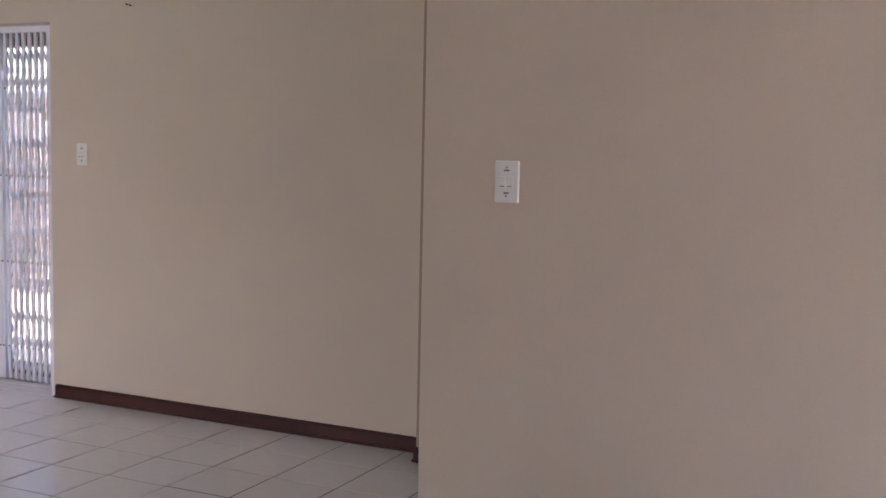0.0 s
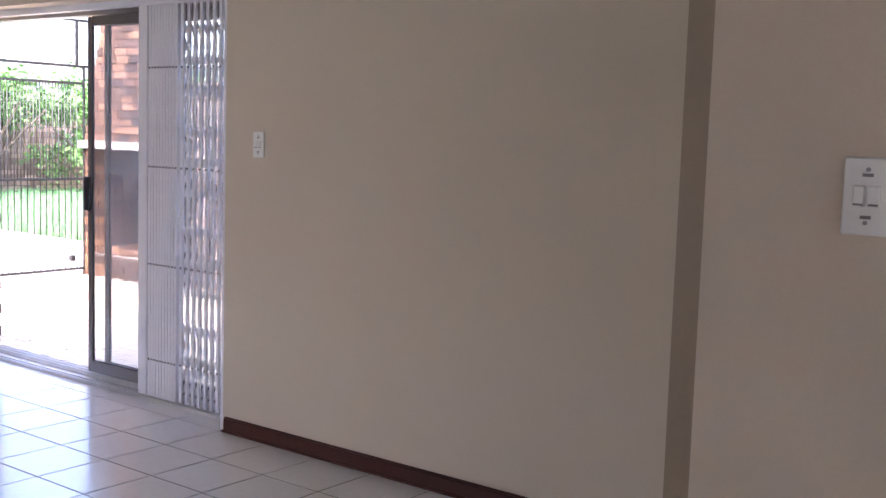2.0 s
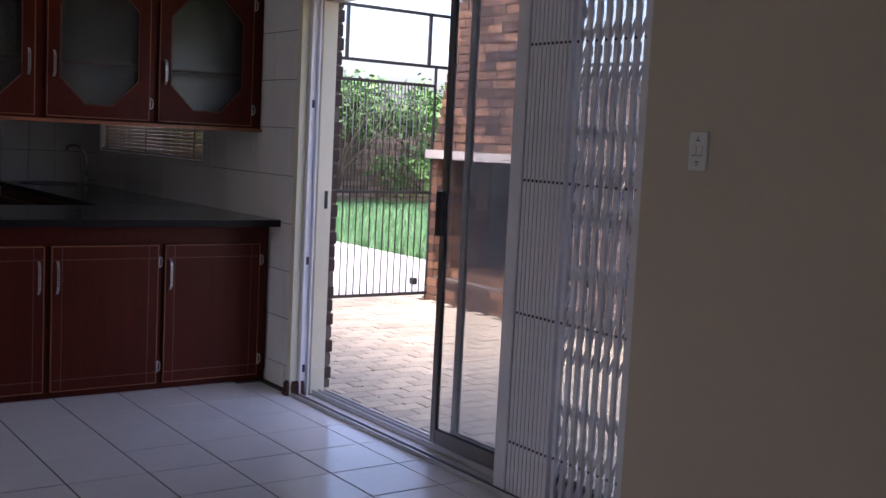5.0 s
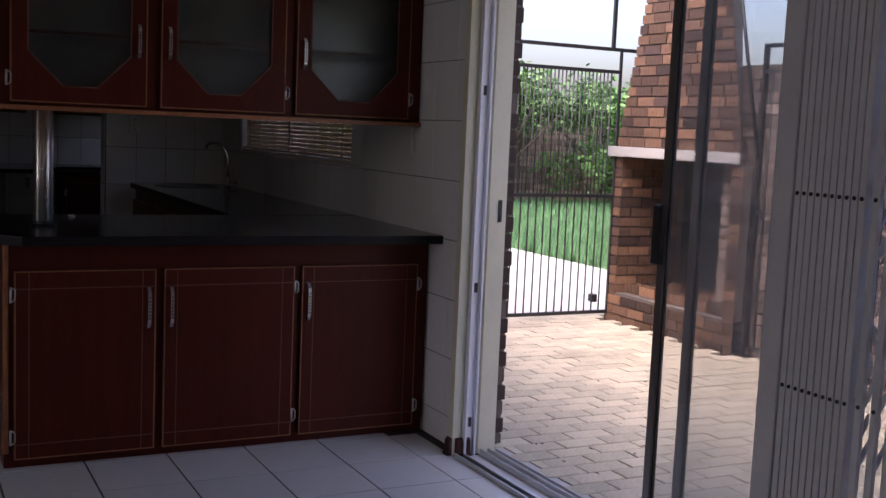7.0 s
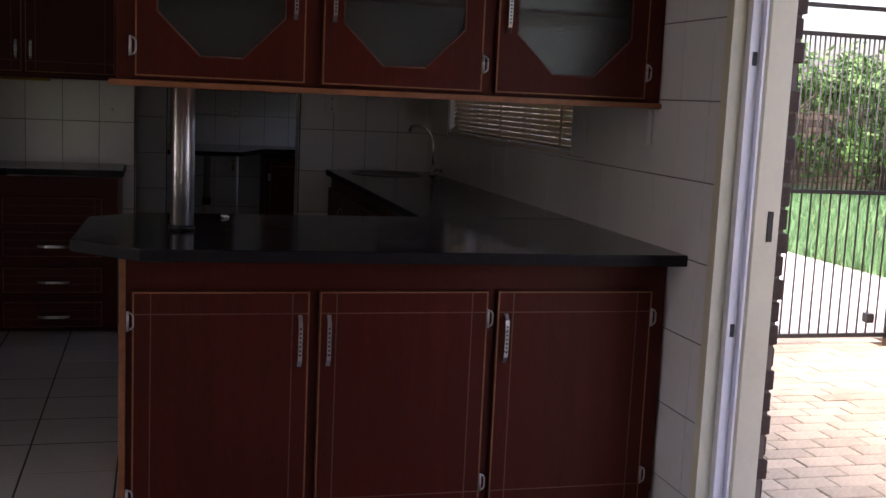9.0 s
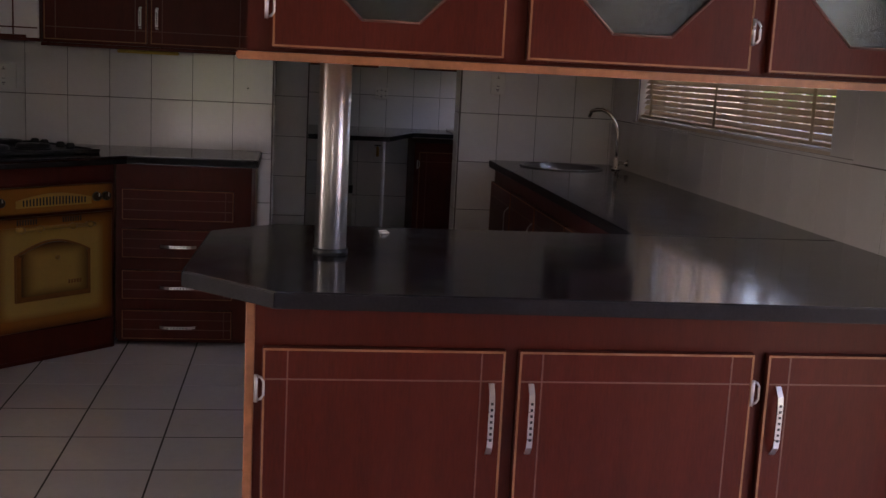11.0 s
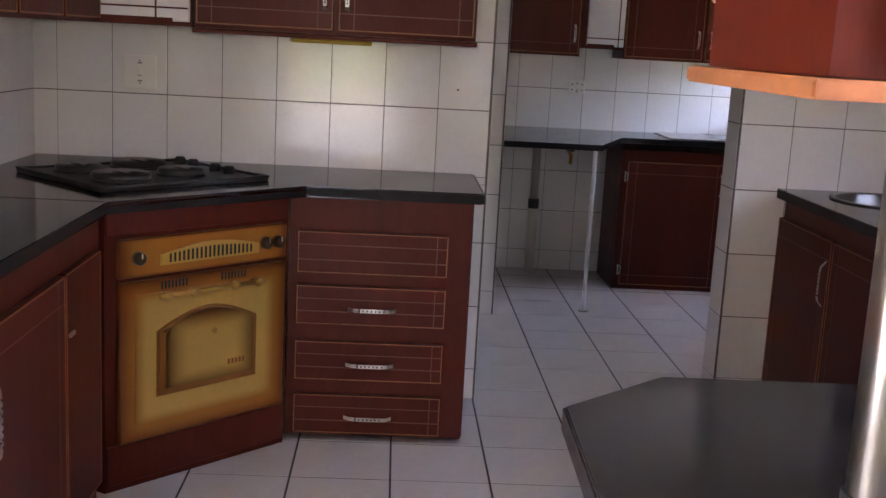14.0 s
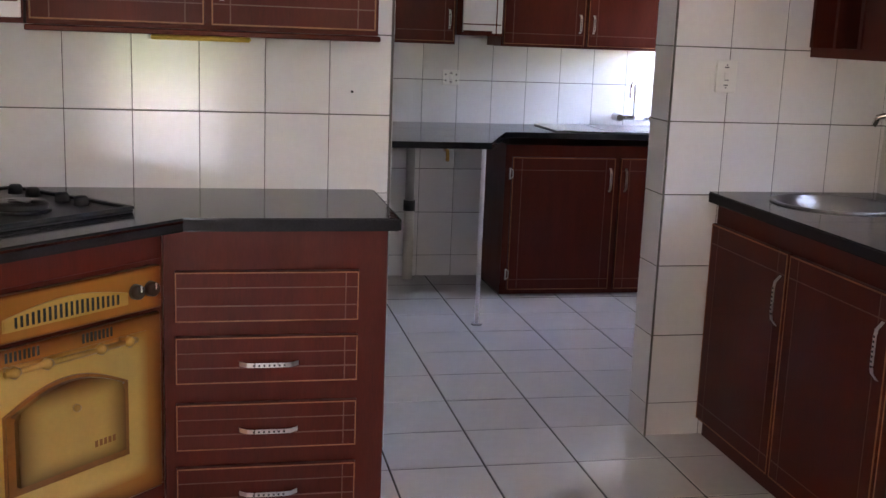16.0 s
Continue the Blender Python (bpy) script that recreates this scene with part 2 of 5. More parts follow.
def plate(outline, y0, y1, bevel=0.0, segs=2):
    """An upright slab over an outline (x, z), from y0 (front) to y1."""
    bm = prism([(x, z) for x, z in outline], 0, 1)
    for v in bm.verts:
        x, z, k = v.co
        v.co = (x, y0 + (y1 - y0) * k, z)
    if bevel:
        front = [e for e in bm.edges if all(abs(v.co.y - y0) < 1e-6 for v in e.verts)]
        bmesh.ops.bevel(bm, geom=front, offset=bevel, segments=segs, affect="EDGES")
    bmesh.ops.recalc_face_normals(bm, faces=bm.faces)
    return bm


def mesh_of(bm, name, material):
    bmesh.ops.recalc_face_normals(bm, faces=bm.faces)
    me = bpy.data.meshes.new(name)
    bm.to_mesh(me)
    bm.free()
    me.materials.append(material)
    return me


def part(name, bm, material, parent, label="", kind=""):
    ob = new(name, mesh_of(bm, name, material))
    ob.parent = parent
    return tagged(ob, label, "", "", kind)


def placed(name, me, parent, x, y, z, rx=0, ry=0, rz=0):
    """A piece that shares its mesh with its like."""
    ob = new(name, me)
    ob.parent = parent
    ob.matrix_basis = pose(x, y, z, rx, ry, rz)
    return ob


def thing(name, m, label, category, group="", kind=""):
    ob = new(name)
    ob.empty_display_size = 0.1
    ob.matrix_world = m
    return tagged(ob, label, category, group, kind)


def solid(name, bm, material, label, category, group="", kind="", m=None):
    ob = new(name, mesh_of(bm, name, material))
    if m is not None:
        ob.matrix_world = m
    return tagged(ob, label, category, group, kind)


def structure(name, bm, material, label, category):
    return solid(name, bm, material, label, category, "", "structure")
# ---- the large structure ----
NY, NYR, KY = 4.29, 4.17, 4.35  # north wall: left of the patio door, lounge face, kitchen face behind its tiles
D0, D1, DH = -6.945, -4.385, 2.09  # patio door opening
CW0, CW1 = -10.89, -10.724      # cooker wall
PW0, PW1 = -10.88, -10.735      # sink-end wall
SY = 0.836                      # kitchen south wall
FX = -13.345                    # scullery far wall
WX0, WX1, WZ0, WZ1 = -10.31, -8.30, 1.165, 2.03  # kitchen window
H = 2.5

floor = structure("floor", boxes((-13.7, -3.2, -0.12, 3.6, 4.48, -0.0022), (-13.7, 4.48, -0.12, -11.0, 5.1, -0.0022)), GROUT, "pale square floor tiles with dark grout lines", "floor")
structure("ceiling", boxes((-13.7, -3.2, H, 3.6, 4.62, H + 0.1), (-13.7, 4.62, H, -10.7, 5.1, H + 0.1)), CEIL, "plain white painted ceiling", "ceiling")
wall_north = structure("wall_north", boxes(
    (D1, NYR, 0, -1.2, 4.60, H), (D0 + 0.005, NYR, DH, D1, 4.60, H),
    (WX1, KY, 0, D0 - 0.04, 4.49, H), (WX0, KY, 0, WX1, 4.49, WZ0), (WX0, KY, WZ1, WX1, 4.49, H), (-10.85, KY, 0, WX0, 4.49, H)), PAINT,
    "beige painted wall with a patio door opening", "wall")
structure("wall_pier", boxes((-2.012, 4.03, 0, -1.2, NYR, H), (-1.2, 4.03, 0, 3.6, 4.2, H)), PAINT, "shaded beige painted wall of the passage", "wall")
structure("wall_near", boxes((-1.21, 2.41, 0, 3.6, 2.54, H)), PAINT, "beige painted wall end beside the passage", "wall")
structure("wall_east", boxes((3.5, -3.2, 0, 3.65, 0.45, H), (3.5, 0.45, 2.05, 3.65, 2.05, H), (3.5, 2.05, 0, 3.65, 2.41, H), (3.5, 2.54, 0, 3.65, 4.03, H)), PAINT, "beige painted wall with a garden door opening", "wall")
# the opening is added, placed to suit the lounge fill lamp
structure("wall_south", boxes((-7.6, -3.2, 0, -7.4, -3.0, H), (-7.4, -3.2, 0, -5.3, -3.0, 0.9), (-7.4, -3.2, 2.0, -5.3, -3.0, H), (-5.3, -3.2, 0, 3.5, -3.0, H)), PAINT, "unseen beige painted wall with an added opening for the fill light", "wall")
# added out of view to block the south fill light from wall_near
structure("light_blocker_lounge", boxes((-3.6, -3.0, 0, -3.45, 0.0, H)), PAINT, "unseen added wall that keeps the south light off the near wall", "wall")
structure("wall_west", boxes((-7.75, -3.2, 0, -7.6, SY, H)), PAINT, "beige painted wall", "wall")
wall_kitchen_south = structure("wall_kitchen_south", boxes((CW1, SY - 0.16, 0, -7.75, SY, H)), PAINT, "tiled kitchen wall", "wall")
wall_cooker = structure("wall_cooker", boxes((CW0, SY - 0.16, 0, CW1, 2.545, H)), PAINT, "white tiled wall behind the corner hob", "wall")
wall_sink_end = structure("wall_sink_end", boxes((PW0, 3.52, 0, PW1, 4.56, H)), PAINT, "white tiled end wall beside the scullery doorway", "wall")
structure("doorway_lintel", boxes((CW0, 2.545, 2.1, PW1, 3.52, H)), PAINT, "beige lintel over the scullery doorway", "lintel")
wall_nib = structure("wall_scullery_nib", boxes((-12.235, 0.77, 0, -12.109, 2.738, H)), PAINT, "white tiled wall end inside the scullery doorway", "wall")
wall_scullery_far = structure("wall_scullery_far", boxes((FX - 0.2, 0.6, 0, FX, 5.08, H)), PAINT, "white tiled scullery wall", "wall")
structure("wall_scullery_side", boxes((FX, 0.6, 0, CW0, 0.77, H), (PW0, 4.56, 0, PW0 + 0.1, 4.93, H)), PAINT, "plain scullery wall", "wall")
# opening is assumed and out of view, sized for the scullery's brightness
structure("wall_scullery_north", boxes((FX, 4.93, 0, -13.25, 5.08, H), (-13.25, 4.93, 0, -12.60, 5.08, 1.0), (-13.25, 4.93, 1.78, -12.60, 5.08, H), (-12.60, 4.93, 0, -10.78, 5.08, H)), PAINT, "unseen scullery wall with an added opening that lets light in", "wall")


def skirting(name, x0, y0, x1, y1, face):
    """Two-step board along a wall; face: the unit normal into the room."""
    nx, ny = face
    bm = bmesh.new()
    for t, h0, h1 in ((0.016, 0.0, 0.066), (0.010, 0.066, 0.074), (0.024, 0.0, 0.014)):
        box(bm, min(x0, x1, x0 + nx * t, x1 + nx * t), min(y0, y1, y0 + ny * t, y1 + ny * t), h0, max(x0, x1, x0 + nx * t, x1 + nx * t), max(y0, y1, y0 + ny * t, y1 + ny * t), h1, bevel=0.002)
    return structure(name, bm, SKIRT, "dark brown varnished wooden skirting board", "skirting")


skirting("baseboard_north", D1 + 0.02, NYR, -2.012, NYR, (0, -1))
skirting("baseboard_pier_side", -2.012, 4.012, -2.012, NYR - 0.026, (-1, 0))
skirting("baseboard_pier", -2.012, 4.03, 3.5, 4.03, (0, -1))
skirting("baseboard_near", -1.20, 2.41, 3.5, 2.41, (0, -1))
skirting("baseboard_door_side", D0 - 0.04, NY, D0 + 0.002, NY, (0, -1))
skirting("baseboard_reveal", D0, NY + 0.012, D0, 4.37, (1, 0))

# ---- outside ----
ground = structure("ground", boxes((-400, 4.62, -0.2, 400, 400, -0.045), (-400, -400, -0.2, 400, -3.2, -0.045), (3.65, -3.2, -0.2, 400, 4.62, -0.045)), EARTH, "grassy earth reaching the horizon", "ground")
patio = structure("patio", boxes((-9.95, 4.575, -0.14, -2.0, 8.2, -0.030)), SAND, "clay paved patio with sandy joints", "paving")
path_slab = structure("path", boxes((-30.0, 4.62, -0.14, -9.95, 8.85, -0.02)), CONCRETE, "pale sunlit concrete path behind the gate", "path")
OX = -7.065
outer_wall = structure("wall_outer_brick", boxes((-11.0, 4.495, -0.1, OX, 4.59, WZ0), (-11.0, 4.495, WZ1, OX, 4.59, 2.7), (-11.0, 4.495, WZ0, WX0, 4.59, WZ1), (WX1, 4.495, WZ0, OX, 4.59, WZ1)), MORTAR, "outer face brick skin of the house", "wall")
structure("door_reveal", boxes((D0 - 0.04, NY, 0, D0, 4.49, H)), CREAM, "cream painted door reveal", "reveal")
structure("threshold", boxes((D0 - 0.1, 4.487, -0.1, D1, 4.575, -0.012)), CONCRETE, "narrow concrete door threshold", "threshold")
# added thin strip: the passage wall's shade put into a darker colour
structure("passage_shade_strip", boxes((-2.014, 4.015, 0.0745, -1.837, 4.0295, 2.2)), JAMB_AND_SHADE, "tan brown strip with the passage wall's shade put into its colour", "frame")
structure("east_terrace", boxes((3.65, -3.2, -0.12, 9.0, 4.6, -0.025)), CONCRETE, "pale concrete terrace outside the lounge", "terrace")
# ---- kitchen units ----
def bow_handle(parent, x, z, length, upright=True, y=0.0):
    """A flat pierced strap handle with two feet."""
    bm = bmesh.new()
    n = 9
    pts = []
    for i in range(n):
        u = i / (n - 1)
        out = 0.020 * min(1.0, math.sin(math.pi * u) * 2.2)
        pts.append((u * length - length / 2, -out))
    w = 0.0062
    rows = []
    for s, o in pts:
        rows.append([bm.verts.new((a, y + o + b, s)) for a, b in ((-w, 0), (w, 0), (w, -0.003), (-w, -0.003))])
    for a, b in zip(rows, rows[1:]):
        for k in range(4):
            bm.faces.new((a[k], a[(k + 1) % 4], b[(k + 1) % 4], b[k]))
    bm.faces.new(rows[0][::-1])
    bm.faces.new(rows[-1])
    hd = part("handle", bm, STEEL, parent, "pierced steel strap handle")
    hd.matrix_basis = pose(x, 0, z) if upright else pose(x, 0, z, 0, 90, 0)
    holes = bmesh.new()
    for i in range(7):
        s = (i - 3) * length * 0.085
        box(holes, -0.0028, y - 0.0248, s - 0.0028, 0.0028, y - 0.0225, s + 0.0028)
    part("handle_holes", holes, RUBBER, hd)
    return hd


def hinge(parent, x, z, y=0.0):
    bm = tube([(x - 0.006, y - 0.006, z - 0.030), (x - 0.006, y - 0.006, z + 0.030)], 0.0045, 8)
    tube([(x - 0.006, y - 0.003, z - 0.026), (x + 0.004, y - 0.004, z - 0.024), (x + 0.010, y - 0.004, z - 0.015), (x + 0.010, y - 0.004, z + 0.015), (x + 0.004, y - 0.004, z + 0.024), (x - 0.006, y - 0.003, z + 0.026)], 0.003, 6, bm=bm)
    part("hinge", bm, STEEL, parent, "looped steel surface hinge")


def line_frame(x0, z0, x1, z1, t=0.004, y0=-0.0014, y1=0.002):
    return boxes((x0, y0, z0, x1, y1, z0 + t), (x0, y0, z1 - t, x1, y1, z1), (x0, y0, z0 + t, x0 + t, y1, z1 - t), (x1 - t, y0, z0 + t, x1, y1, z1 - t))


def panel_door(parent, x0, z0, x1, z1, handle_side="r", hinged=True, handle_len=0.13, y=0.0, handle_drop=0.14, low=False):
    """A slab door with worn rubbed lines; returns the door."""
    bm = boxes((x0, y - 0.020, z0, x1, y, z1), bevel=0.003)
    door = part("door", bm, WOOD, parent, "dark mahogany door with rubbed edge lines")
    f = y - 0.020
    part("edge_line", line_frame(x0 + 0.002, z0 + 0.002, x1 - 0.002, z1 - 0.002, 0.0045, f - 0.0012, f + 0.002), LINE, door)
    inner = boxes((x0 + 0.052, f - 0.0008, z0 + 0.006, x0 + 0.0555, f + 0.002, z1 - 0.006), (x1 - 0.0555, f - 0.0008, z0 + 0.006, x1 - 0.052, f + 0.002, z1 - 0.006),
                  (x0 + 0.006, f - 0.001, z1 - 0.0715, x1 - 0.006, f + 0.002, z1 - 0.068), (x0 + 0.006, f - 0.001, z0 + 0.058, x1 - 0.006, f + 0.002, z0 + 0.0615))
    part("groove_line", inner, mat_line, door, "faint rubbed groove lines")
    hx = x1 - 0.03 if handle_side == "r" else x0 + 0.03
    ex = x0 - 0.006 if handle_side == "r" else x1 + 0.006
    hz = (z0 + handle_drop if low else z1 - handle_drop)
    bow_handle(door, hx, hz, handle_len, y=f)
    if hinged:
        hinge(door, ex, z1 - 0.09, f + 0.004)
        hinge(door, ex, z0 + 0.09, f + 0.004)
    return door


mat_line = mat("faint_rubbed_line", (0.155, 0.060, 0.040), 0.5, var=0.3, scale=8, bscale=60)


def glazed_door(parent, x0, z0, x1, z1, handle_side="r", y=0.0):
    """Frame with an eight-sided pane of textured glass."""
    f = y - 0.020
    gx0, gx1, gz0, gz1, c = x0 + 0.066, x1 - 0.066, z0 + 0.068, z1 - 0.068, 0.128
    octo = [(gx0 + c, gz0), (gx1 - c, gz0), (gx1, gz0 + c), (gx1, gz1 - c), (gx1 - c, gz1), (gx0 + c, gz1), (gx0, gz1 - c), (gx0, gz0 + c)]
    outer = [(gx0 + c, z0), (gx1 - c, z0), (x1, gz0 + c), (x1, gz1 - c), (gx1 - c, z1), (gx0 + c, z1), (x0, gz1 - c), (x0, gz0 + c)]
    bm = bmesh.new()
    rings = []
    for ring, yy in ((octo, f), (octo, y), (outer, y), (outer, f)):
        rings.append([bm.verts.new((a, yy, b)) for a, b in ring])
    cor = {1: (x1, z0), 3: (x1, z1), 5: (x0, z1), 7: (x0, z0)}
    cf = {k: bm.verts.new((a, f, b)) for k, (a, b) in cor.items()}
    cb = {k: bm.verts.new((a, y, b)) for k, (a, b) in cor.items()}
    for k in range(8):
        j = (k + 1) % 8
        bm.faces.new((rings[0][k], rings[0][j], rings[1][j], rings[1][k]))
        if k in cor:
            bm.faces.new((rings[3][k], cf[k], rings[3][j], rings[0][j], rings[0][k]))
            bm.faces.new((rings[2][k], cb[k], rings[2][j], rings[1][j], rings[1][k]))
            bm.faces.new((rings[3][k], cf[k], cb[k], rings[2][k]))
            bm.faces.new((cf[k], rings[3][j], rings[2][j], cb[k]))
        else:
            bm.faces.new((rings[3][k], rings[3][j], rings[0][j], rings[0][k]))
            bm.faces.new((rings[2][k], rings[2][j], rings[1][j], rings[1][k]))
            bm.faces.new((rings[3][k], rings[3][j], rings[2][j], rings[2][k]))
    door = part("door", bm, WOOD, parent, "mahogany door with an eight-sided textured pane")
    part("glass_pane", plate(octo, f + 0.008, f + 0.012), FROST, door, "textured frosted glass pane")
    part("edge_line", line_frame(x0 + 0.002, z0 + 0.002, x1 - 0.002, z1 - 0.002, 0.0045, f - 0.0012, f + 0.002), LINE, door)
    bead = bmesh.new()
    pts = [(a, f - 0.001, b) for a, b in octo]
    for p, q in zip(pts, pts[1:] + pts[:1]):
        tube([p, q], 0.0032, 6, bm=bead)
    part("pane_bead", bead, mat_line, door, "rubbed bead round the pane")
    hx = x1 - 0.035 if handle_side == "r" else x0 + 0.035
    ex = x0 - 0.006 if handle_side == "r" else x1 + 0.006
    bow_handle(door, hx, z0 + 0.26, 0.13, y=f)
    hinge(door, ex, z0 + 0.09, f + 0.004)
    hinge(door, ex, z1 - 0.09, f + 0.004)
    return door


def carcass(parent, w, d, z0, z1, toe=0.06, label="", recess=0.012):
    bm = boxes((0, 0, z0 + toe, w, d, z1))
    if toe:
        box(bm, 0.0, recess, z0, w, d, z0 + toe)
    return part("body", bm, WOOD, parent, label)


def hollow(parent, w, d, z0, z1, t=0.018, shelves=()):
    for n, b in (("side_panel", (0, 0.0, z0, t, d, z1)), ("side_panel", (w - t, 0.0, z0, w, d, z1)), ("bottom_panel", (t, 0.0, z0, w - t, d, z0 + t)), ("top_panel", (t, 0.0, z1 - t, w - t, d, z1))):
        part(n, boxes(b), WOOD, parent)
    for s in shelves:
        part("shelf", boxes((t, 0.03, s, w - t, d - 0.03, s + 0.016)), WOOD, parent)


# peninsula: three base units facing the lounge
PX, PY0, PY1 = -7.338, 2.575, 4.335
PW = (PY1 - PY0) / 3
for i in range(3):
    u = thing("base_cabinet", pose(PX, PY0 + i * PW, 0, 0, 0, 90), "dark mahogany base cabinet of the peninsula with one door", "cabinet", "peninsula cabinets")
    carcass(u, PW, 0.80, 0, 0.86)
    o = PY0 + i * PW
    x0, x1 = ((2.608, 3.136), (3.165, 3.709), (3.740, 4.280))[i]
    panel_door(u, x0 - o, 0.036, x1 - o, 0.764, "r" if i == 0 else "l", handle_len=0.162, handle_drop=0.155)
    if i == 0:
        part("corner_strip", boxes((-0.004, -0.006, 0.06, 0.016, 0.03, 0.86), bevel=0.002), EDGE, u, "worn orange corner strip")

top_outline = [(-7.205, 4.34), (-7.25, 2.632), (-7.45, 2.428), (-8.03, 2.445), (-8.19, 2.62), (-8.19, 3.688), (-10.12, 3.688), (-10.12, 4.34)]
def edge_band(parent, pts, z0, z1, out):
    """Thin dark band along a worktop's open edges; out: +1 when the room lies to the right of the way."""
    for (ax, ay), (bx, by) in zip(pts, pts[1:]):
        d = Vector((bx - ax, by - ay)).normalized()
        n = Vector((d.y, -d.x)) * out * 0.003
        part("edge_band", prism([(ax, ay), (bx, by), (bx + n.x, by + n.y), (ax + n.x, ay + n.y)], z0, z1), TOP_EDGE, parent)


def holed_slab(bm, x0, y0, x1, y1, z0, z1, cx, cy, r, n=48):
    """A rectangular slab with a round hole."""
    angles = sorted([2 * math.pi * k / n for k in range(n)] + [math.atan2(y - cy, x - cx) % (2 * math.pi) for x in (x0, x1) for y in (y0, y1)])
    rings = []
    for z in (z0, z1):
        ins, outs = [], []
        for a in angles:
            c, s = math.cos(a), math.sin(a)
            k = min(((x1 if c > 0 else x0) - cx) / c if abs(c) > 1e-9 else 9, ((y1 if s > 0 else y0) - cy) / s if abs(s) > 1e-9 else 9)
            ins.append(bm.verts.new((cx + r * c, cy + r * s, z)))
            outs.append(bm.verts.new((cx + k * c, cy + k * s, z)))
        rings.append((ins, outs))
    (i0, o0), (i1, o1) = rings
    m = len(angles)
    for k in range(m):
        j = (k + 1) % m
        for q in ((i1[k], o1[k], o1[j], i1[j]), (i0[j], o0[j], o0[k], i0[k]), (o0[k], o0[j], o1[j], o1[k]), (i0[j], i0[k], i1[k], i1[j])):
            bm.faces.new(q)
    return bm


wtp_mesh = prism(top_outline[::-1], 0.863, 0.90, 0.002)
holed_slab(wtp_mesh, -10.724, 3.688, -10.1205, 4.34, 0.863, 0.90, -10.45, 4.01, 0.198)
wtp = solid("worktop_peninsula", wtp_mesh, TOP, "glossy charcoal laminate worktop of peninsula and sink run", "worktop")

edge_band(wtp, [(-7.205, 4.335), (-7.25, 2.632), (-7.45, 2.428), (-8.03, 2.445), (-8.19, 2.62), (-8.19, 3.688), (-10.72, 3.688)], 0.866, 0.8965, -1)

# upper glazed units over the peninsula
UX, UY0, UY1, UZ0, UZ1 = -7.504, 2.555, 4.34, 1.383, 2.16
UW = (UY1 - UY0) / 3
for i in range(3):
    u = thing("wall_cabinet", pose(UX, UY0 + i * UW, 0, 0, 0, 90), "mahogany hanging cabinet with textured glass door over the peninsula", "cabinet", "glazed hanging cabinets")
    hollow(u, UW, 0.36, UZ0, UZ1, shelves=(1.66,))
    x0, x1 = [a - UY0 - i * UW for a in ((2.608, 3.123), (3.174, 3.70), (3.744, 4.278))[i]]
    part("face_frame", boxes((0, -0.004, UZ0, x0 + 0.01, 0, UZ1), (x1 - 0.01, -0.004, UZ0, UW, 0, UZ1), (x0 + 0.01, -0.004, UZ0, x1 - 0.01, 0, UZ0 + 0.02)), WOOD, u)
    glazed_door(u, x0, UZ0 + 0.010, x1, UZ1 - 0.02, "r" if i == 0 else "l", y=-0.004)
    bd = glazed_door(u, 0, UZ0 + 0.010, UW - 0.03, UZ1 - 0.02, "l", y=0.0)
    bd.matrix_basis = pose(UW - 0.015, 0.36, 0, 0, 0, 180)
solid("cabinet_base_board", prism([(-7.474, 2.533), (-7.474, 4.34), (-7.88, 4.34), (-7.88, 2.533)], 1.364, 1.382, 0.003), EDGE, "worn orange board under the hanging cabinets", "trim")

pipe = thing("support_pipe", pose(-7.718, 2.758, 0.90), "polished steel support pipe between worktop and hanging cabinets", "pipe")
part("pipe", tube([(0, 0, 0.012), (0, 0, 0.464)], 0.039, 36), POLISHED, pipe)
part("collar", tube([(0, 0, 0), (0, 0, 0.016)], 0.043, 28), RUBBER, pipe, "black rubber foot collar")

# sink run along the north wall
for i in range(5):
    w = 0.54 if i < 4 else 0.37
    u = thing("sink_cabinet", pose(-10.715 + i * 0.54, 3.722, 0), "mahogany base cabinet of the sink run with one door", "cabinet", "sink run cabinets")
    carcass(u, w, 0.58, 0, 0.862 if i else 0.70)
    if i == 0:
        part("top_rail", boxes((0, 0, 0.70, w, 0.02, 0.862)), WOOD, u)
        part("back_rail", boxes((0, 0.56, 0.70, w, 0.58, 0.862)), WOOD, u)
    panel_door(u, 0.006, 0.07, w - 0.006, 0.79, "r", hinged=False, handle_len=0.16, handle_drop=0.155)

# cooker corner
u = thing("drawer_unit", pose(-10.21, 1.85, 0, 0, 0, 90), "mahogany unit with four drawers beside the corner oven", "drawer unit")
carcass(u, 0.62, 0.50, 0, 0.86, 0.028, recess=0.055)
for k, (a, b) in enumerate(((0.033, 0.174), (0.225, 0.364), (0.422, 0.559), (0.601, 0.746))):
    dr = part("drawer", boxes((0.03, -0.020, a, 0.54, 0, b), bevel=0.003), WOOD, u, "mahogany drawer front with rubbed lines")
    part("edge_line", line_frame(0.032, a + 0.002, 0.538, b - 0.002, 0.0035, -0.0212, -0.018), LINE, dr)
    part("groove_line", boxes((0.035, -0.0208, a + 0.045, 0.535, -0.018, a + 0.049), (0.035, -0.0208, b - 0.048, 0.535, -0.018, b - 0.045), (0.50, -0.0208, a + 0.004, 0.503, -0.018, b - 0.004)), mat_line, dr)
    if k < 3:
        hd = bow_handle(dr, 0.288, (a + b) / 2 - 0.010, 0.165, upright=False, y=-0.020)
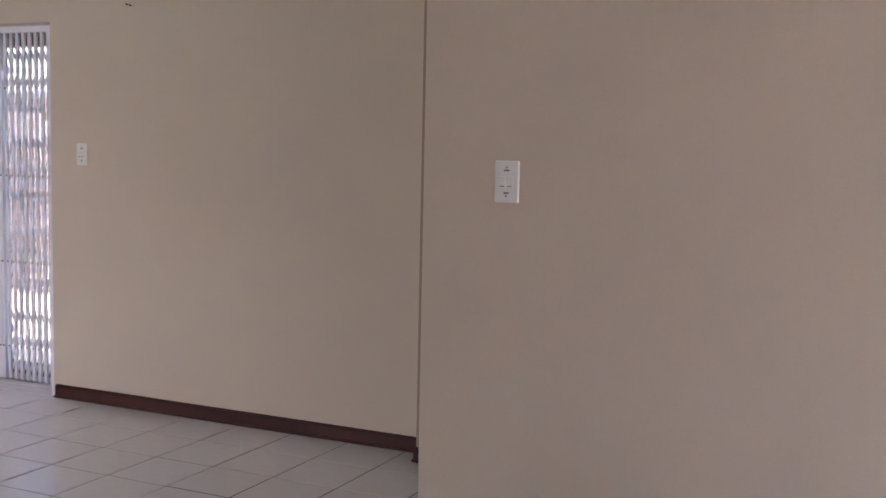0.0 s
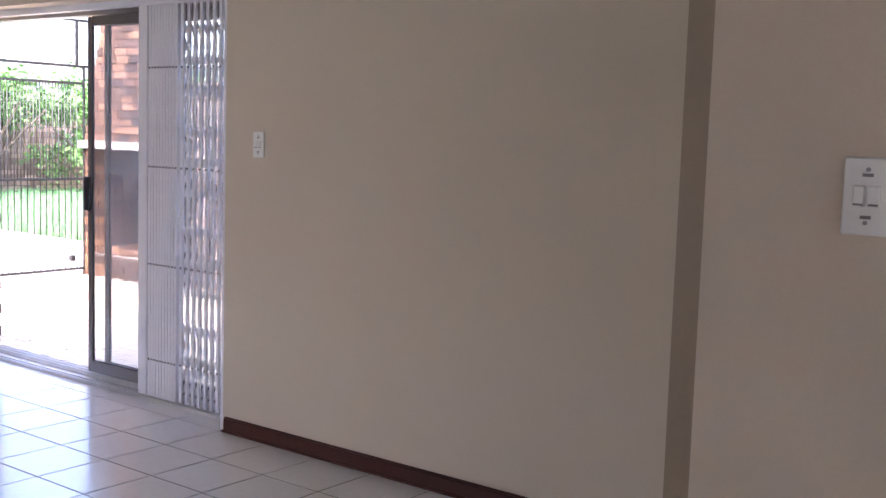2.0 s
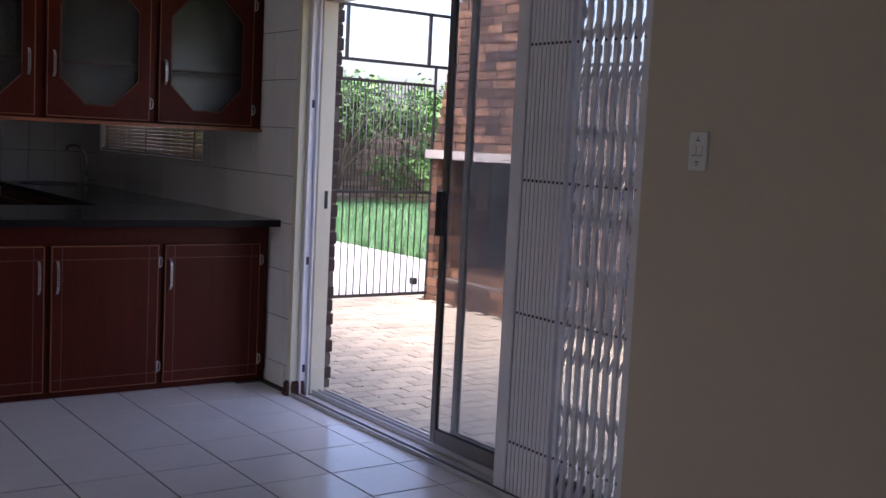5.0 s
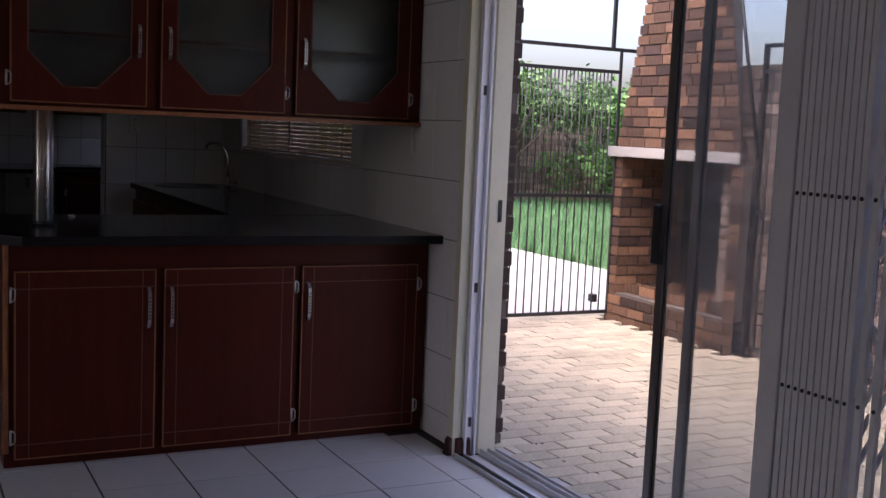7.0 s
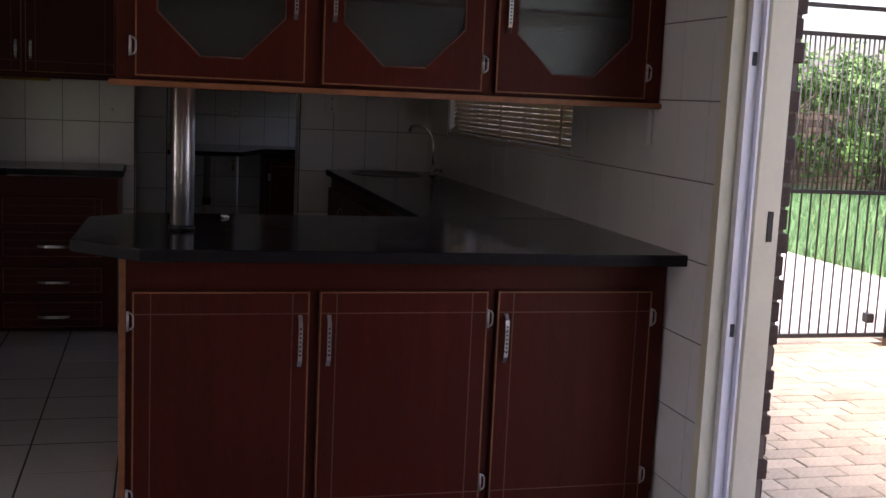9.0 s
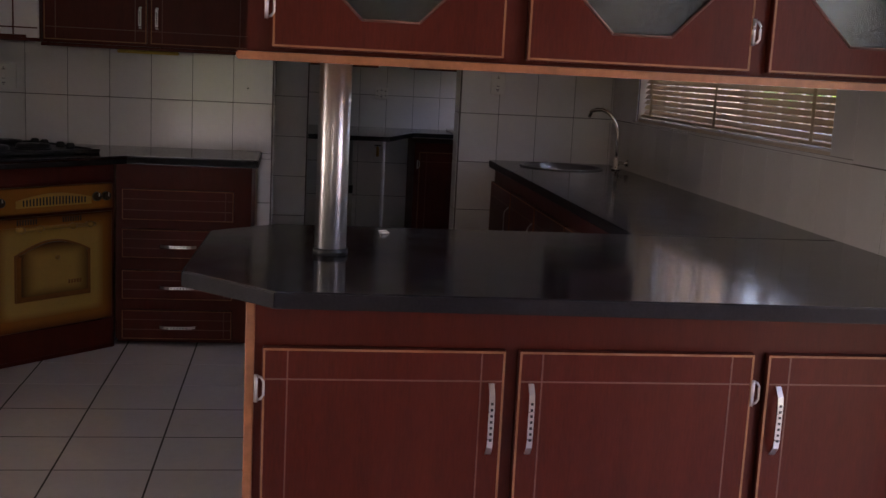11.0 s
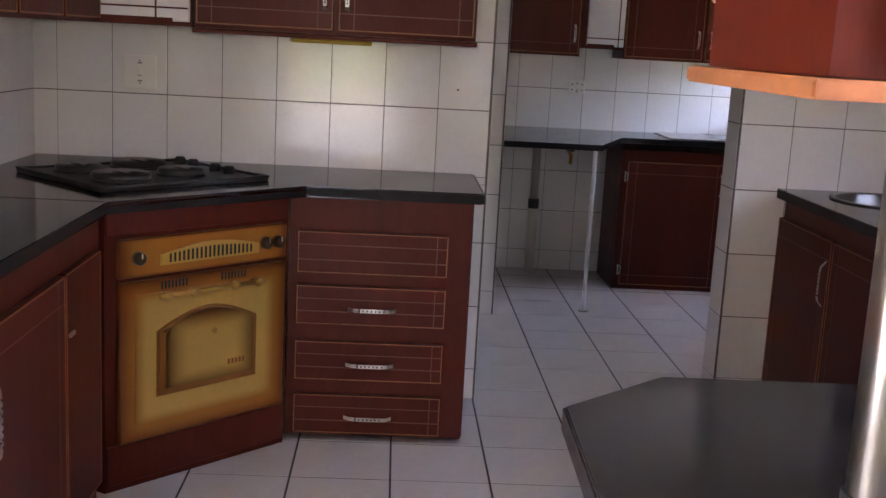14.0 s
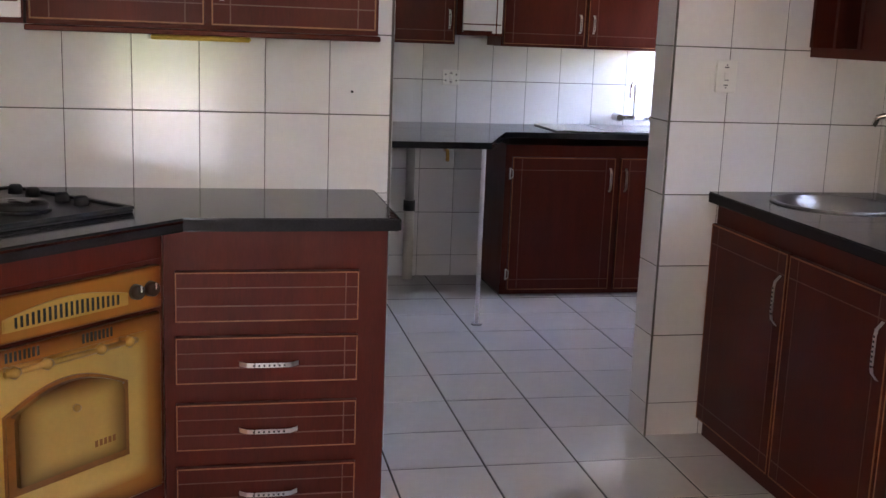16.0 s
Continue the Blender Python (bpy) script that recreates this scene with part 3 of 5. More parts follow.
for i in range(2):
    u = thing("south_cabinet", pose((-8.70, -8.0)[i], 1.364, 0, 0, 0, 180), "mahogany base cabinet along the kitchen wall", "cabinet", "south run cabinets")
    w = (0.955, 0.70)[i]
    carcass(u, w, 0.51, 0, 0.86)
    panel_door(u, 0.02, 0.08, 0.565, 0.77, "l", hinged=False, handle_len=0.20, handle_drop=0.20)
    np = part("narrow_panel", boxes((0.58, -0.018, 0.08, w - 0.05, 0, 0.77), bevel=0.003), WOOD, u)
    part("edge_line", line_frame(0.582, 0.082, w - 0.052, 0.768, 0.004, -0.0192, -0.016), LINE, np)
    part("catch", boxes((0.595, -0.026, 0.60, 0.635, -0.018, 0.612), bevel=0.002), STEEL, np)
wtc = solid("worktop_cooker", prism([(-10.713, 0.848), (-10.713, 2.497), (-10.165, 2.497), (-10.165, 1.905), (-9.645, 1.386), (-8.0, 1.386), (-8.0, 0.848)][::-1], 0.863, 0.90, 0.004), TOP, "charcoal laminate corner worktop carrying the hob", "worktop")

edge_band(wtc, [(-10.71, 2.497), (-10.165, 2.497), (-10.165, 1.905), (-9.645, 1.386), (-8.0, 1.386)], 0.866, 0.8965, -1)
ov_m = pose(-9.709, 1.382, 0, 0, 0, 135)
u = thing("oven_housing", ov_m, "mahogany corner housing round the oven", "cabinet")
part("body", prism([(-0.02, 0.0), (0.66, 0.0), (0.82, 0.60), (-0.18, 0.60)], 0.0, 0.86), WOOD, u)
part("top_rail", boxes((-0.016, -0.006, 0.79, 0.656, 0.002, 0.858), bevel=0.002), WOOD, u)
part("bottom_rail", boxes((-0.016, -0.006, 0.02, 0.656, 0.002, 0.145), bevel=0.002), WOOD, u)
oven = thing("oven", ov_m, "built-in oven with a golden and brown enamelled front", "oven")
part("door_panel", boxes((0.015, -0.024, 0.15, 0.635, -0.001, 0.648), bevel=0.005), GOLD_RIM, oven, "brown-gold enamelled door")
cp = part("control_panel", boxes((0.015, -0.026, 0.662, 0.635, -0.001, 0.778), bevel=0.004), GOLD_RIM, oven, "brown-gold control panel")


def arch(x0, z0, x1, z1, rise, n=12):
    pts = [(x0, z0), (x1, z0), (x1, z1)]
    for k in range(1, n):
        u = k / n
        pts.append((x1 + (x0 - x1) * u, z1 + rise * math.sin(math.pi * u)))
    return pts + [(x0, z1)]


part("door_field", plate([(0.064, 0.200), (0.586, 0.200), (0.586, 0.612), (0.064, 0.612)], -0.0275, -0.020, 0.004), GOLD_FIELD, oven, "pale gold inner field")
part("window_frame", plate(arch(0.138, 0.282, 0.512, 0.488, 0.058), -0.036, -0.026, 0.006), BRONZE, oven, "brown arched window surround")
part("window_field", plate(arch(0.145, 0.289, 0.505, 0.483, 0.055), -0.0500, -0.030, 0.020, 6), GOLD_COVER, oven, "gold arched window cover")
part("vent_frame", plate(arch(0.150, 0.690, 0.520, 0.722, 0.026), -0.031, -0.024, 0.003), GOLD, cp, "raised vent surround")
for k in range(20):
    x = 0.180 + k * 0.0158
    part("vent_slot", boxes((x, -0.0325, 0.698, x + 0.007, -0.028, 0.724 + 0.010 * math.sin(math.pi * k / 19))), RUBBER, cp)
for a in (0.155, 0.375):
    for k in range(8):
        x = a + k * 0.0125
        part("vent_slot", boxes((x, -0.0262, 0.617, x + 0.006, -0.022, 0.641)), RUBBER, oven)
bar = part("door_handle", tube([(0.13, -0.058, 0.602), (0.52, -0.058, 0.602)], 0.0075, 10), BRASS, oven, "turned brass handle bar")
for x in (0.155, 0.245, 0.405, 0.495):
    bm = tube([(x - 0.016, -0.058, 0.602), (x - 0.008, -0.058, 0.602), (x, -0.058, 0.602), (x + 0.008, -0.058, 0.602), (x + 0.016, -0.058, 0.602)], [0.008, 0.012, 0.016, 0.012, 0.008], 12)
    if x in (0.155, 0.495):
        tube([(x, -0.024, 0.602), (x, -0.058, 0.602)], 0.008, 8, bm=bm)
    part("handle_turning", bm, BRASS, bar)
part("door_knob", tube([(0.325, -0.049, 0.470), (0.325, -0.055, 0.470), (0.325, -0.058, 0.470), (0.325, -0.066, 0.470), (0.325, -0.070, 0.470)], [0.005, 0.005, 0.010, 0.010, 0.004], 12), BRASS, oven, "small brass knob")
for x in (0.075, 0.545, 0.595):
    kb = part("control_knob", tube([(x, -0.026, 0.720), (x, -0.044, 0.720), (x, -0.050, 0.720)], [0.021, 0.019, 0.014], 18), KNOB, cp, "brown-black control knob")
    part("knob_mark", boxes((x - 0.002, -0.0515, 0.722, x + 0.002, -0.049, 0.738)), PLASTIC, kb)
part("maker_mark", boxes(*[(0.385 + k * 0.014, -0.0512, 0.345, 0.394 + k * 0.014, -0.0498, 0.362) for k in range(5)]), BRONZE, oven, "small dark maker's mark")

CAST = mat("black_cast_iron", (0.014, 0.013, 0.013), 0.33, var=0.2, bump=0.1)
hob = thing("hob", ov_m @ pose(0, 0.03, 0.90), "black four-plate electric hob set in the corner worktop", "hob")
part("tray", boxes((0.03, 0.075, 0.0, 0.66, 0.60, 0.010), bevel=0.004), BLACK, hob)
part("rim", boxes((0.03, 0.075, 0.010, 0.66, 0.090, 0.018), (0.03, 0.585, 0.010, 0.66, 0.60, 0.018), (0.03, 0.090, 0.010, 0.045, 0.585, 0.018), (0.645, 0.090, 0.010, 0.66, 0.585, 0.018)), BLACK, hob)
for x, y, r in ((0.18, 0.467, 0.075), (0.415, 0.485, 0.092), (0.195, 0.235, 0.092), (0.43, 0.255, 0.075)):
    pl = part("hotplate", tube([(x, y, 0.010), (x, y, 0.030), (x, y, 0.035), (x, y, 0.0355), (x, y, 0.033)], [r, r, r - 0.005, 0.030, 0.024], 32), CAST, hob, "black cast iron hotplate")
    part("plate_ring", tube([(x, y, 0.010), (x, y, 0.017)], r + 0.006, 32), BLACK, pl, "thin black enamel ring")
for y in (0.22, 0.30, 0.43, 0.51):
    part("knob", tube([(0.60, y, 0.010), (0.60, y, 0.030), (0.60, y, 0.036)], [0.021, 0.019, 0.014], 16), RUBBER, hob, "black plastic knob")

def hanging(name, m, w, d, z0, z1, cols, label, group, tail=0.0):
    u = thing(name, m, label, "cabinet", group)
    part("body", boxes((0, 0, z0, w, d, z1)), WOOD, u)
    cw = w / cols
    for i in range(cols):
        panel_door(u, i * cw + 0.008, z0 + 0.012, (i + 1) * cw - 0.008, z1 - 0.01, "r" if i % 2 == 0 else "l", hinged=False, low=True, handle_len=0.10, handle_drop=0.12)
    return u

hanging("wall_cabinet_cooker", pose(-10.40, 1.49, 0, 0, 0, 90), 0.965, 0.31, 1.395, 2.16, 2, "mahogany wall cabinet with two doors over the drawers", "cooker wall cabinets")
hanging("wall_cabinet_scullery", pose(-13.02, 2.55, 0, 0, 0, 90), 0.70, 0.31, 1.345, 2.16, 1, "plain dark mahogany scullery wall cabinet", "scullery cabinets")
hanging("wall_cabinet_scullery", pose(-13.02, 3.505, 0, 0, 0, 90), 0.95, 0.31, 1.345, 2.16, 2, "mahogany scullery wall cabinet with two doors", "scullery cabinets")
u = thing("scullery_cabinet", pose(-12.855, 3.52, 0, 0, 0, 90), "mahogany scullery base cabinet under the sink", "cabinet")
carcass(u, 1.3, 0.48, 0, 0.83)
panel_door(u, 0.035, 0.03, 0.62, 0.765, "r", handle_drop=0.12)
panel_door(u, 0.65, 0.03, 1.20, 0.765, "l", handle_drop=0.12)
solid("worktop_scullery", prism([(FX + 0.012, 0.8), (FX + 0.012, 4.925), (-12.82, 4.925), (-12.82, 3.50), (-12.245, 3.285), (-12.245, 0.8)], 0.868, 0.90, 0.003), TOP, "charcoal scullery worktop with a deep open end", "worktop")
# ---- more of the kitchen ----
solid("worktop_edge_strip", prism([(-10.160, 1.905), (-9.640, 1.386), (-9.638, 1.388), (-10.158, 1.907)], 0.887, 0.893), CHROME, "thin bright metal strip on the worktop edge", "trim")
solid("worktop_seam", boxes((-9.648, 0.87, 0.8995, -9.642, 1.383, 0.9008)), RUBBER, "dark joint in the corner worktop", "trim")
solid("worktop_joint", boxes((-8.192, 3.70, 0.8995, -8.187, 4.33, 0.9008)), RUBBER, "dark joint in the sink worktop", "trim")


def film_cabinet(m, w, e=0.10):
    u = thing("corner_wall_cabinet", m, "mahogany corner wall cabinet with a white filmed glass door", "cabinet")
    part("body", boxes((0, 0, 1.395, w, 0.32, 2.16)), WOOD, u)
    d = part("door", boxes((0.03, -0.02, 1.41, w - 0.005, 0, 2.15), bevel=0.003), WHITE, u, "pale filmed door with peeling edges")
    part("glazing_bar", boxes((0.03, -0.023, 1.452, w - 0.01, -0.0195, 1.458), (e, -0.023, 1.41, e + 0.006, -0.0195, 2.15), (w - e - 0.02, -0.023, 1.41, w - e - 0.014, -0.0195, 2.15)), WOOD, d)
    part("door_rail", boxes((0.03, -0.024, 1.408, w - 0.06, -0.018, 1.422)), WOOD, d)


film_cabinet(pose(-13.0, 3.253, 0, 0, 0, 90), 0.25, 0.02)
film_cabinet(pose(-10.385, 1.04, 0, 0, 0, 90), 0.445)
hanging("wall_cabinet_south", pose(-9.15, 1.165, 0, 0, 0, 180), 1.22, 0.315, 1.395, 2.16, 3, "mahogany wall cabinet over the south worktop", "cooker wall cabinets")
part("cornice_lip", boxes((-0.004, -0.02, 1.378, 0.97, 0.30, 1.394), bevel=0.003), WOOD, bpy.data.objects["wall_cabinet_cooker"])
lamp = thing("strip_light", pose(-10.53, 1.81, 1.366), "yellowed plastic strip light under the wall cabinet", "light fitting")
part("diffuser", boxes((-0.03, 0, -0.004, 0.03, 0.285, 0.0115), bevel=0.005), YELLOW, lamp)
part("end_cap", boxes((-0.031, -0.008, -0.003, 0.031, 0.0, 0.0115), bevel=0.003), PLASTIC, lamp)

# small wall cabinet beside the kitchen window
u = thing("rack_cabinet", pose(-10.724, 4.02, 0), "mahogany wall cabinet with a glazed end beside the window", "cabinet")
part("body", boxes((0.31, 0.0, 1.375, 0.56, 0.32, 2.16)), WOOD, u)
part("rack_frame", boxes((0.0, 0.0, 1.375, 0.31, 0.30, 1.408), (0.0, -0.006, 1.408, 0.018, 0.30, 2.16), (0.148, -0.006, 1.408, 0.164, 0.02, 2.16), (0.292, -0.006, 1.408, 0.31, 0.30, 2.16), (0.0, 0.0, 1.74, 0.31, 0.3, 1.755)), WOOD, u)
part("back_panel", boxes((0.018, 0.20, 1.408, 0.292, 0.21, 2.16)), WHITE, u, "pale back panel")


def socket_plate(name, m, w, h, label, sockets=1, category="switch"):
    """Plate with rocker and screws; front looks along local -y."""
    u = thing(name, m, label, category)
    part("plate", boxes((-w / 2, -0.008, -h / 2, w / 2, 0, h / 2), bevel=0.003), PLASTIC, u)
    for k in range(sockets):
        o = (k - (sockets - 1) / 2) * 0.022
        r = part("rocker", boxes((o - 0.009, -0.0125, -0.016, o + 0.009, -0.007, 0.016), bevel=0.002), PLASTIC, u)
        part("mark", boxes((o - 0.007, -0.0130, -0.014, o + 0.007, -0.012, -0.011)), INK, r)
    for s in (-1, 1):
        part("screw", tube([(0, -0.0078, s * h * 0.34), (0, -0.0095, s * h * 0.34)], 0.0035, 8), GREY, u)
        part("label_bar", boxes((-0.008, -0.0086, s * h * 0.27 - 0.0025, 0.008, -0.0076, s * h * 0.27 + 0.0025)), INK, u)
    return u


socket_plate("light_switch", pose(-0.952, 2.41, 1.366), 0.072, 0.116, "white two-lever light switch on the beige wall", 2)
socket_plate("light_switch", pose(-4.157, NYR, 1.372), 0.072, 0.118, "white light switch beside the patio door", 2)
socket_plate("cooker_switch", pose(-10.713, 1.237, 1.222, 0, 0, 90), 0.122, 0.122, "cream cooker isolator switch on the tiles", 1)
socket_plate("light_switch", pose(-10.724, 3.709, 1.300, 0, 0, 90), 0.076, 0.112, "white light switch on the tiled end wall", 1)
sk = socket_plate("wall_socket", pose(FX + 0.012, 3.302, 1.155, 0, 0, 90), 0.10, 0.085, "white wall socket on the scullery tiles", 1, "socket")
part("pin_hole", boxes((-0.035, -0.009, -0.02, -0.027, -0.0075, -0.012), (0.027, -0.009, -0.02, 0.035, -0.0075, -0.012), (-0.035, -0.009, 0.014, -0.027, -0.0075, 0.022), (0.027, -0.009, 0.014, 0.035, -0.0075, 0.022)), RUBBER, sk)
wb = thing("wall_bracket", pose(-7.54, KY - 0.012, 1.24), "white plastic strip on the tiled wall under the cabinets", "bracket")
part("strip", boxes((-0.008, -0.014, 0, 0.008, 0, 0.12), bevel=0.002), PLASTIC, wb)


def sink(m, r, label):
    u = thing("sink", m, label, "sink")
    ring, n = [], 40
    bm = bmesh.new()
    prof = [(r, 0.0), (r + 0.002, 0.005), (r - 0.012, 0.006), (r - 0.018, 0.001), (r - 0.022, -0.06), (r - 0.05, -0.130), (r * 0.5, -0.144), (0.025, -0.148)]
    for rr, z in prof:
        ring.append([bm.verts.new((rr * math.cos(2 * math.pi * k / n), rr * math.sin(2 * math.pi * k / n), z)) for k in range(n)])
    for a, b in zip(ring, ring[1:]):
        for k in range(n):
            f = bm.faces.new((a[k], a[(k + 1) % n], b[(k + 1) % n], b[k]))
            f.smooth = True
    bm.faces.new(ring[-1])
    part("bowl", bm, BOWL, u, "round steel bowl")
    part("drain", tube([(0, 0, -0.1478), (0, 0, -0.1455)], 0.028, 20), RUBBER, u)
    return u


sink(pose(-10.45, 4.01, 0.9005), 0.21, "round stainless steel sink set in the worktop")


def swan_tap(m, reach, height, label, wall=False):
    u = thing("tap", m, label, "tap")
    pts = [(0, 0, 0.05), (0, 0, height * 0.55)]
    for k in range(1, 9):
        a = math.pi * 0.62 * k / 8
        pts.append((-reach * 0.5 * (1 - math.cos(a)) * 1.1, 0, height * 0.55 + (height * 0.45) * math.sin(min(a, math.pi / 2)) - max(0, a - math.pi / 2) * 0.03))
    pts.append((pts[-1][0] - 0.012, 0, pts[-1][2] - 0.03))
    part("spout", tube(pts, 0.010, 12), CHROME, u, "curved chrome spout")
    part("body", tube([(0, 0, 0), (0, 0, 0.008), (0, 0, 0.012), (0, 0, 0.06), (0, 0, 0.07)], [0.024, 0.024, 0.016, 0.016, 0.010], 16), CHROME, u)
    part("handle", tube([(0.0, 0.0, 0.038), (0.045, 0, 0.038), (0.05, 0, 0.038), (0.07, 0, 0.038)], [0.009, 0.009, 0.017, 0.017], 12), CHROME, u)
    return u


t1 = swan_tap(pose(-10.41, 4.285, 0.90, 0, 0, 55), 0.20, 0.30, "chrome swan-neck sink tap on the worktop")

# scullery
u = thing("scullery_sink", pose(-13.09, 3.80, 0.902), "stainless steel scullery sink with drainer", "sink")
part("drainer", boxes((-0.21, 0, 0, 0.21, 1.05, 0.006), bevel=0.002), STEEL, u)
part("basin", boxes((-0.17, 0.30, 0.006, 0.17, 0.72, 0.0065)), STEEL, u)
part("rim", boxes((-0.18, 0.29, 0.006, -0.17, 0.73, 0.011), (0.17, 0.29, 0.006, 0.18, 0.73, 0.011), (-0.17, 0.29, 0.006, 0.17, 0.30, 0.011), (-0.17, 0.72, 0.006, 0.17, 0.73, 0.011)), STEEL, u)
u = thing("wall_mixer_tap", pose(FX + 0.012, 4.40, 0.955), "chrome wall mixer tap over the scullery sink", "tap")
part("bar", tube([(0.05, -0.10, 0), (0.05, 0.10, 0)], 0.014, 12), CHROME, u)
for s in (-1, 1):
    part("valve", tube([(0, s * 0.10, 0), (0.06, s * 0.10, 0), (0.065, s * 0.10, 0), (0.095, s * 0.10, 0)], [0.022, 0.014, 0.022, 0.020], 14), CHROME, u)
pts = [(0.05, 0, 0.0), (0.05, 0, 0.10)] + [(0.05 + 0.055 * (1 - math.cos(math.pi * k / 8)), -0.035 * (1 - math.cos(math.pi * k / 8)), 0.15 + 0.06 * math.sin(math.pi * k / 8)) for k in range(9)] + [(0.16, -0.07, 0.12)]
part("spout", tube(pts, 0.009, 12), CHROME, u, "swan-neck spout")
leg = thing("counter_leg", pose(-12.258, 3.25, 0), "slim white steel leg under the open worktop", "leg")
part("leg", tube([(0, 0, 0.008), (0, 0, 0.868)], 0.011, 12), WHITE, leg)
part("foot", tube([(0, 0, 0), (0, 0, 0.008)], 0.028, 16), GREY, leg, "round grey foot")
dp = thing("drain_pipe", pose(-13.268, 3.075, 0), "pale plastic waste pipe with grey standpipe", "pipe")
part("lower_pipe", tube([(0, 0, 0), (0, 0, 0.42)], 0.030, 16), PIPE, dp)
part("coupling", tube([(0, 0, 0.40), (0, 0, 0.46)], 0.034, 16), RUBBER, dp, "black coupling")
part("upper_pipe", tube([(0, 0, 0.46), (0, 0, 0.83)], 0.026, 16), GREY, dp)
vt = thing("washing_tap", pose(FX + 0.012, 3.287, 0.745), "small brass stop tap on the scullery wall", "tap")
part("body", tube([(0, 0, 0), (0.06, 0, 0), (0.07, 0, -0.02), (0.07, 0, -0.06)], 0.011, 10), BRASS, vt)
part("handle", boxes((0.02, -0.025, 0.016, 0.05, 0.025, 0.024), bevel=0.003), RUBBER, vt)
part("stem", tube([(0.035, 0, 0.0), (0.035, 0, 0.018)], 0.006, 8), BRASS, vt)

# passage behind the wall end: frame and latch
df = thing("passage_door_frame", pose(-1.835, 4.03, 0), "dark brown wooden passage door frame with a latch", "door frame")
part("stop_bead", boxes((0.0, -0.016, 0.0745, 0.007, 0.0, 2.05)), SKIRT, df)
part("jamb", boxes((0.007, -0.012, 0.0745, 0.046, 0.0, 2.05)), JAMB_AND_SHADE, df)
part("stop_bead", boxes((0.046, -0.020, 0.0745, 0.056, 0.0, 2.05)), SKIRT, df)
lt = part("latch", boxes((-0.012, -0.038, 1.18, 0.006, -0.016, 1.262), bevel=0.005), SKIRT, df, "dark latch block")
part("latch_bolt", tube([(0.004, -0.03, 1.252), (0.05, -0.03, 1.262)], 0.006, 8), BRASS, lt)

# ---- patio door ----
FY0, FY1 = 4.402, 4.485
fr = thing("door_1", pose(0, 0, 0), "bronze aluminium sliding patio door, half open", "door", "", "structure")
part("left_jamb", boxes((D0, FY0, 0.0, D0 + 0.02, FY1, DH), bevel=0.002), CREAM, fr, "cream painted jamb")
part("frame", boxes((D1 - 0.035, FY0, 0.0, D1, FY1, DH), (D0 + 0.035, FY0, DH - 0.045, D1 - 0.035, FY1, DH), bevel=0.002), ALU, fr)
tr = part("track", boxes((D0 + 0.035, FY0, -0.004, D1 - 0.035, FY1, 0.012), (D0 + 0.035, FY0 + 0.002, 0.012, D1 - 0.035, FY0 + 0.006, 0.028), (D0 + 0.035, FY0 + 0.04, 0.012, D1 - 0.035, FY0 + 0.044, 0.028), (D0 + 0.035, FY1 - 0.004, 0.012, D1 - 0.035, FY1, 0.024)), TRACK, fr)


def leaf(x0, x1, y, label):
    lf = part("leaf", boxes((x0, y, 0.030, x0 + 0.036, y + 0.026, DH - 0.05), (x1 - 0.036, y, 0.030, x1, y + 0.026, DH - 0.05), (x0 + 0.036, y + 0.002, 0.030, x1 - 0.036, y + 0.024, 0.095), (x0 + 0.036, y + 0.002, DH - 0.105, x1 - 0.036, y + 0.024, DH - 0.05), bevel=0.003), ALU, fr, label)
    gl = part("pane", boxes((x0 + 0.030, y + 0.011, 0.09, x1 - 0.030, y + 0.016, DH - 0.10)), HAZY, lf, "slightly hazy glass pane")
    gl.visible_shadow = False
    part("gasket", boxes((x0 + 0.035, y + 0.006, 0.094, x0 + 0.040, y + 0.022, DH - 0.104), (x1 - 0.040, y + 0.006, 0.094, x1 - 0.035, y + 0.022, DH - 0.104), (x0 + 0.04, y + 0.006, 0.094, x1 - 0.04, y + 0.020, 0.099)), RUBBER, lf)
    return lf


la = leaf(-5.815, -4.60, FY0 + 0.004, "sliding leaf pushed open")
leaf(-5.712, D1 - 0.036, FY0 + 0.044, "fixed leaf")
hd = part("handle", boxes((-5.823, FY0 - 0.020, 0.955, -5.777, FY0 + 0.004, 1.15), bevel=0.006), RUBBER, la, "black pull handle")

# white security trellis folded beside the opening
tg = thing("trellis_gate", pose(0, 0.03, 0), "white folding security trellis stacked open at the patio door", "security gate")
TZ0, TZ1 = 0.025, 2.055
part("top_track", boxes((D0, 4.262, TZ1, D1, 4.30, DH), (D0, 4.258, TZ1 + 0.028, D1, 4.262, DH + 0.03)), WHITE, tg, "white steel top channel")
part("bottom_track", boxes((D0 + 0.03, 4.255, 0.0, D1, 4.262, 0.02), (D0 + 0.03, 4.30, 0.0, D1, 4.307, 0.014)), TRACK, tg)
part("track_slot", boxes((D0 + 0.03, 4.262, -0.004, D1, 4.30, 0.004)), RUBBER, tg, "dark slot of the bottom track")
part("lock_channel", prism([(D0, 4.305), (D0 + 0.028, 4.305), (D0 + 0.028, 4.312), (D0 + 0.006, 4.312), (D0 + 0.006, 4.350), (D0 + 0.028, 4.350), (D0 + 0.028, 4.357), (D0, 4.357)], 0.0, TZ1), WHITE, tg, "white strike channel")
for z in (1.523, 0.711, 0.14):
    part("strike_slot", boxes((D0 + 0.004, 4.328, z - 0.020, D0 + 0.0085, 4.342, z + 0.020)), RUBBER, tg)
part("strike_slot", boxes((D0 + 0.018, 4.415, 0.985, D0 + 0.024, 4.432, 1.077)), RUBBER, tg)
part("wall_channel", boxes((D1 - 0.03, 4.15, 0.0, D1, 4.31, TZ1)), WHITE, tg, "white fixing channel")
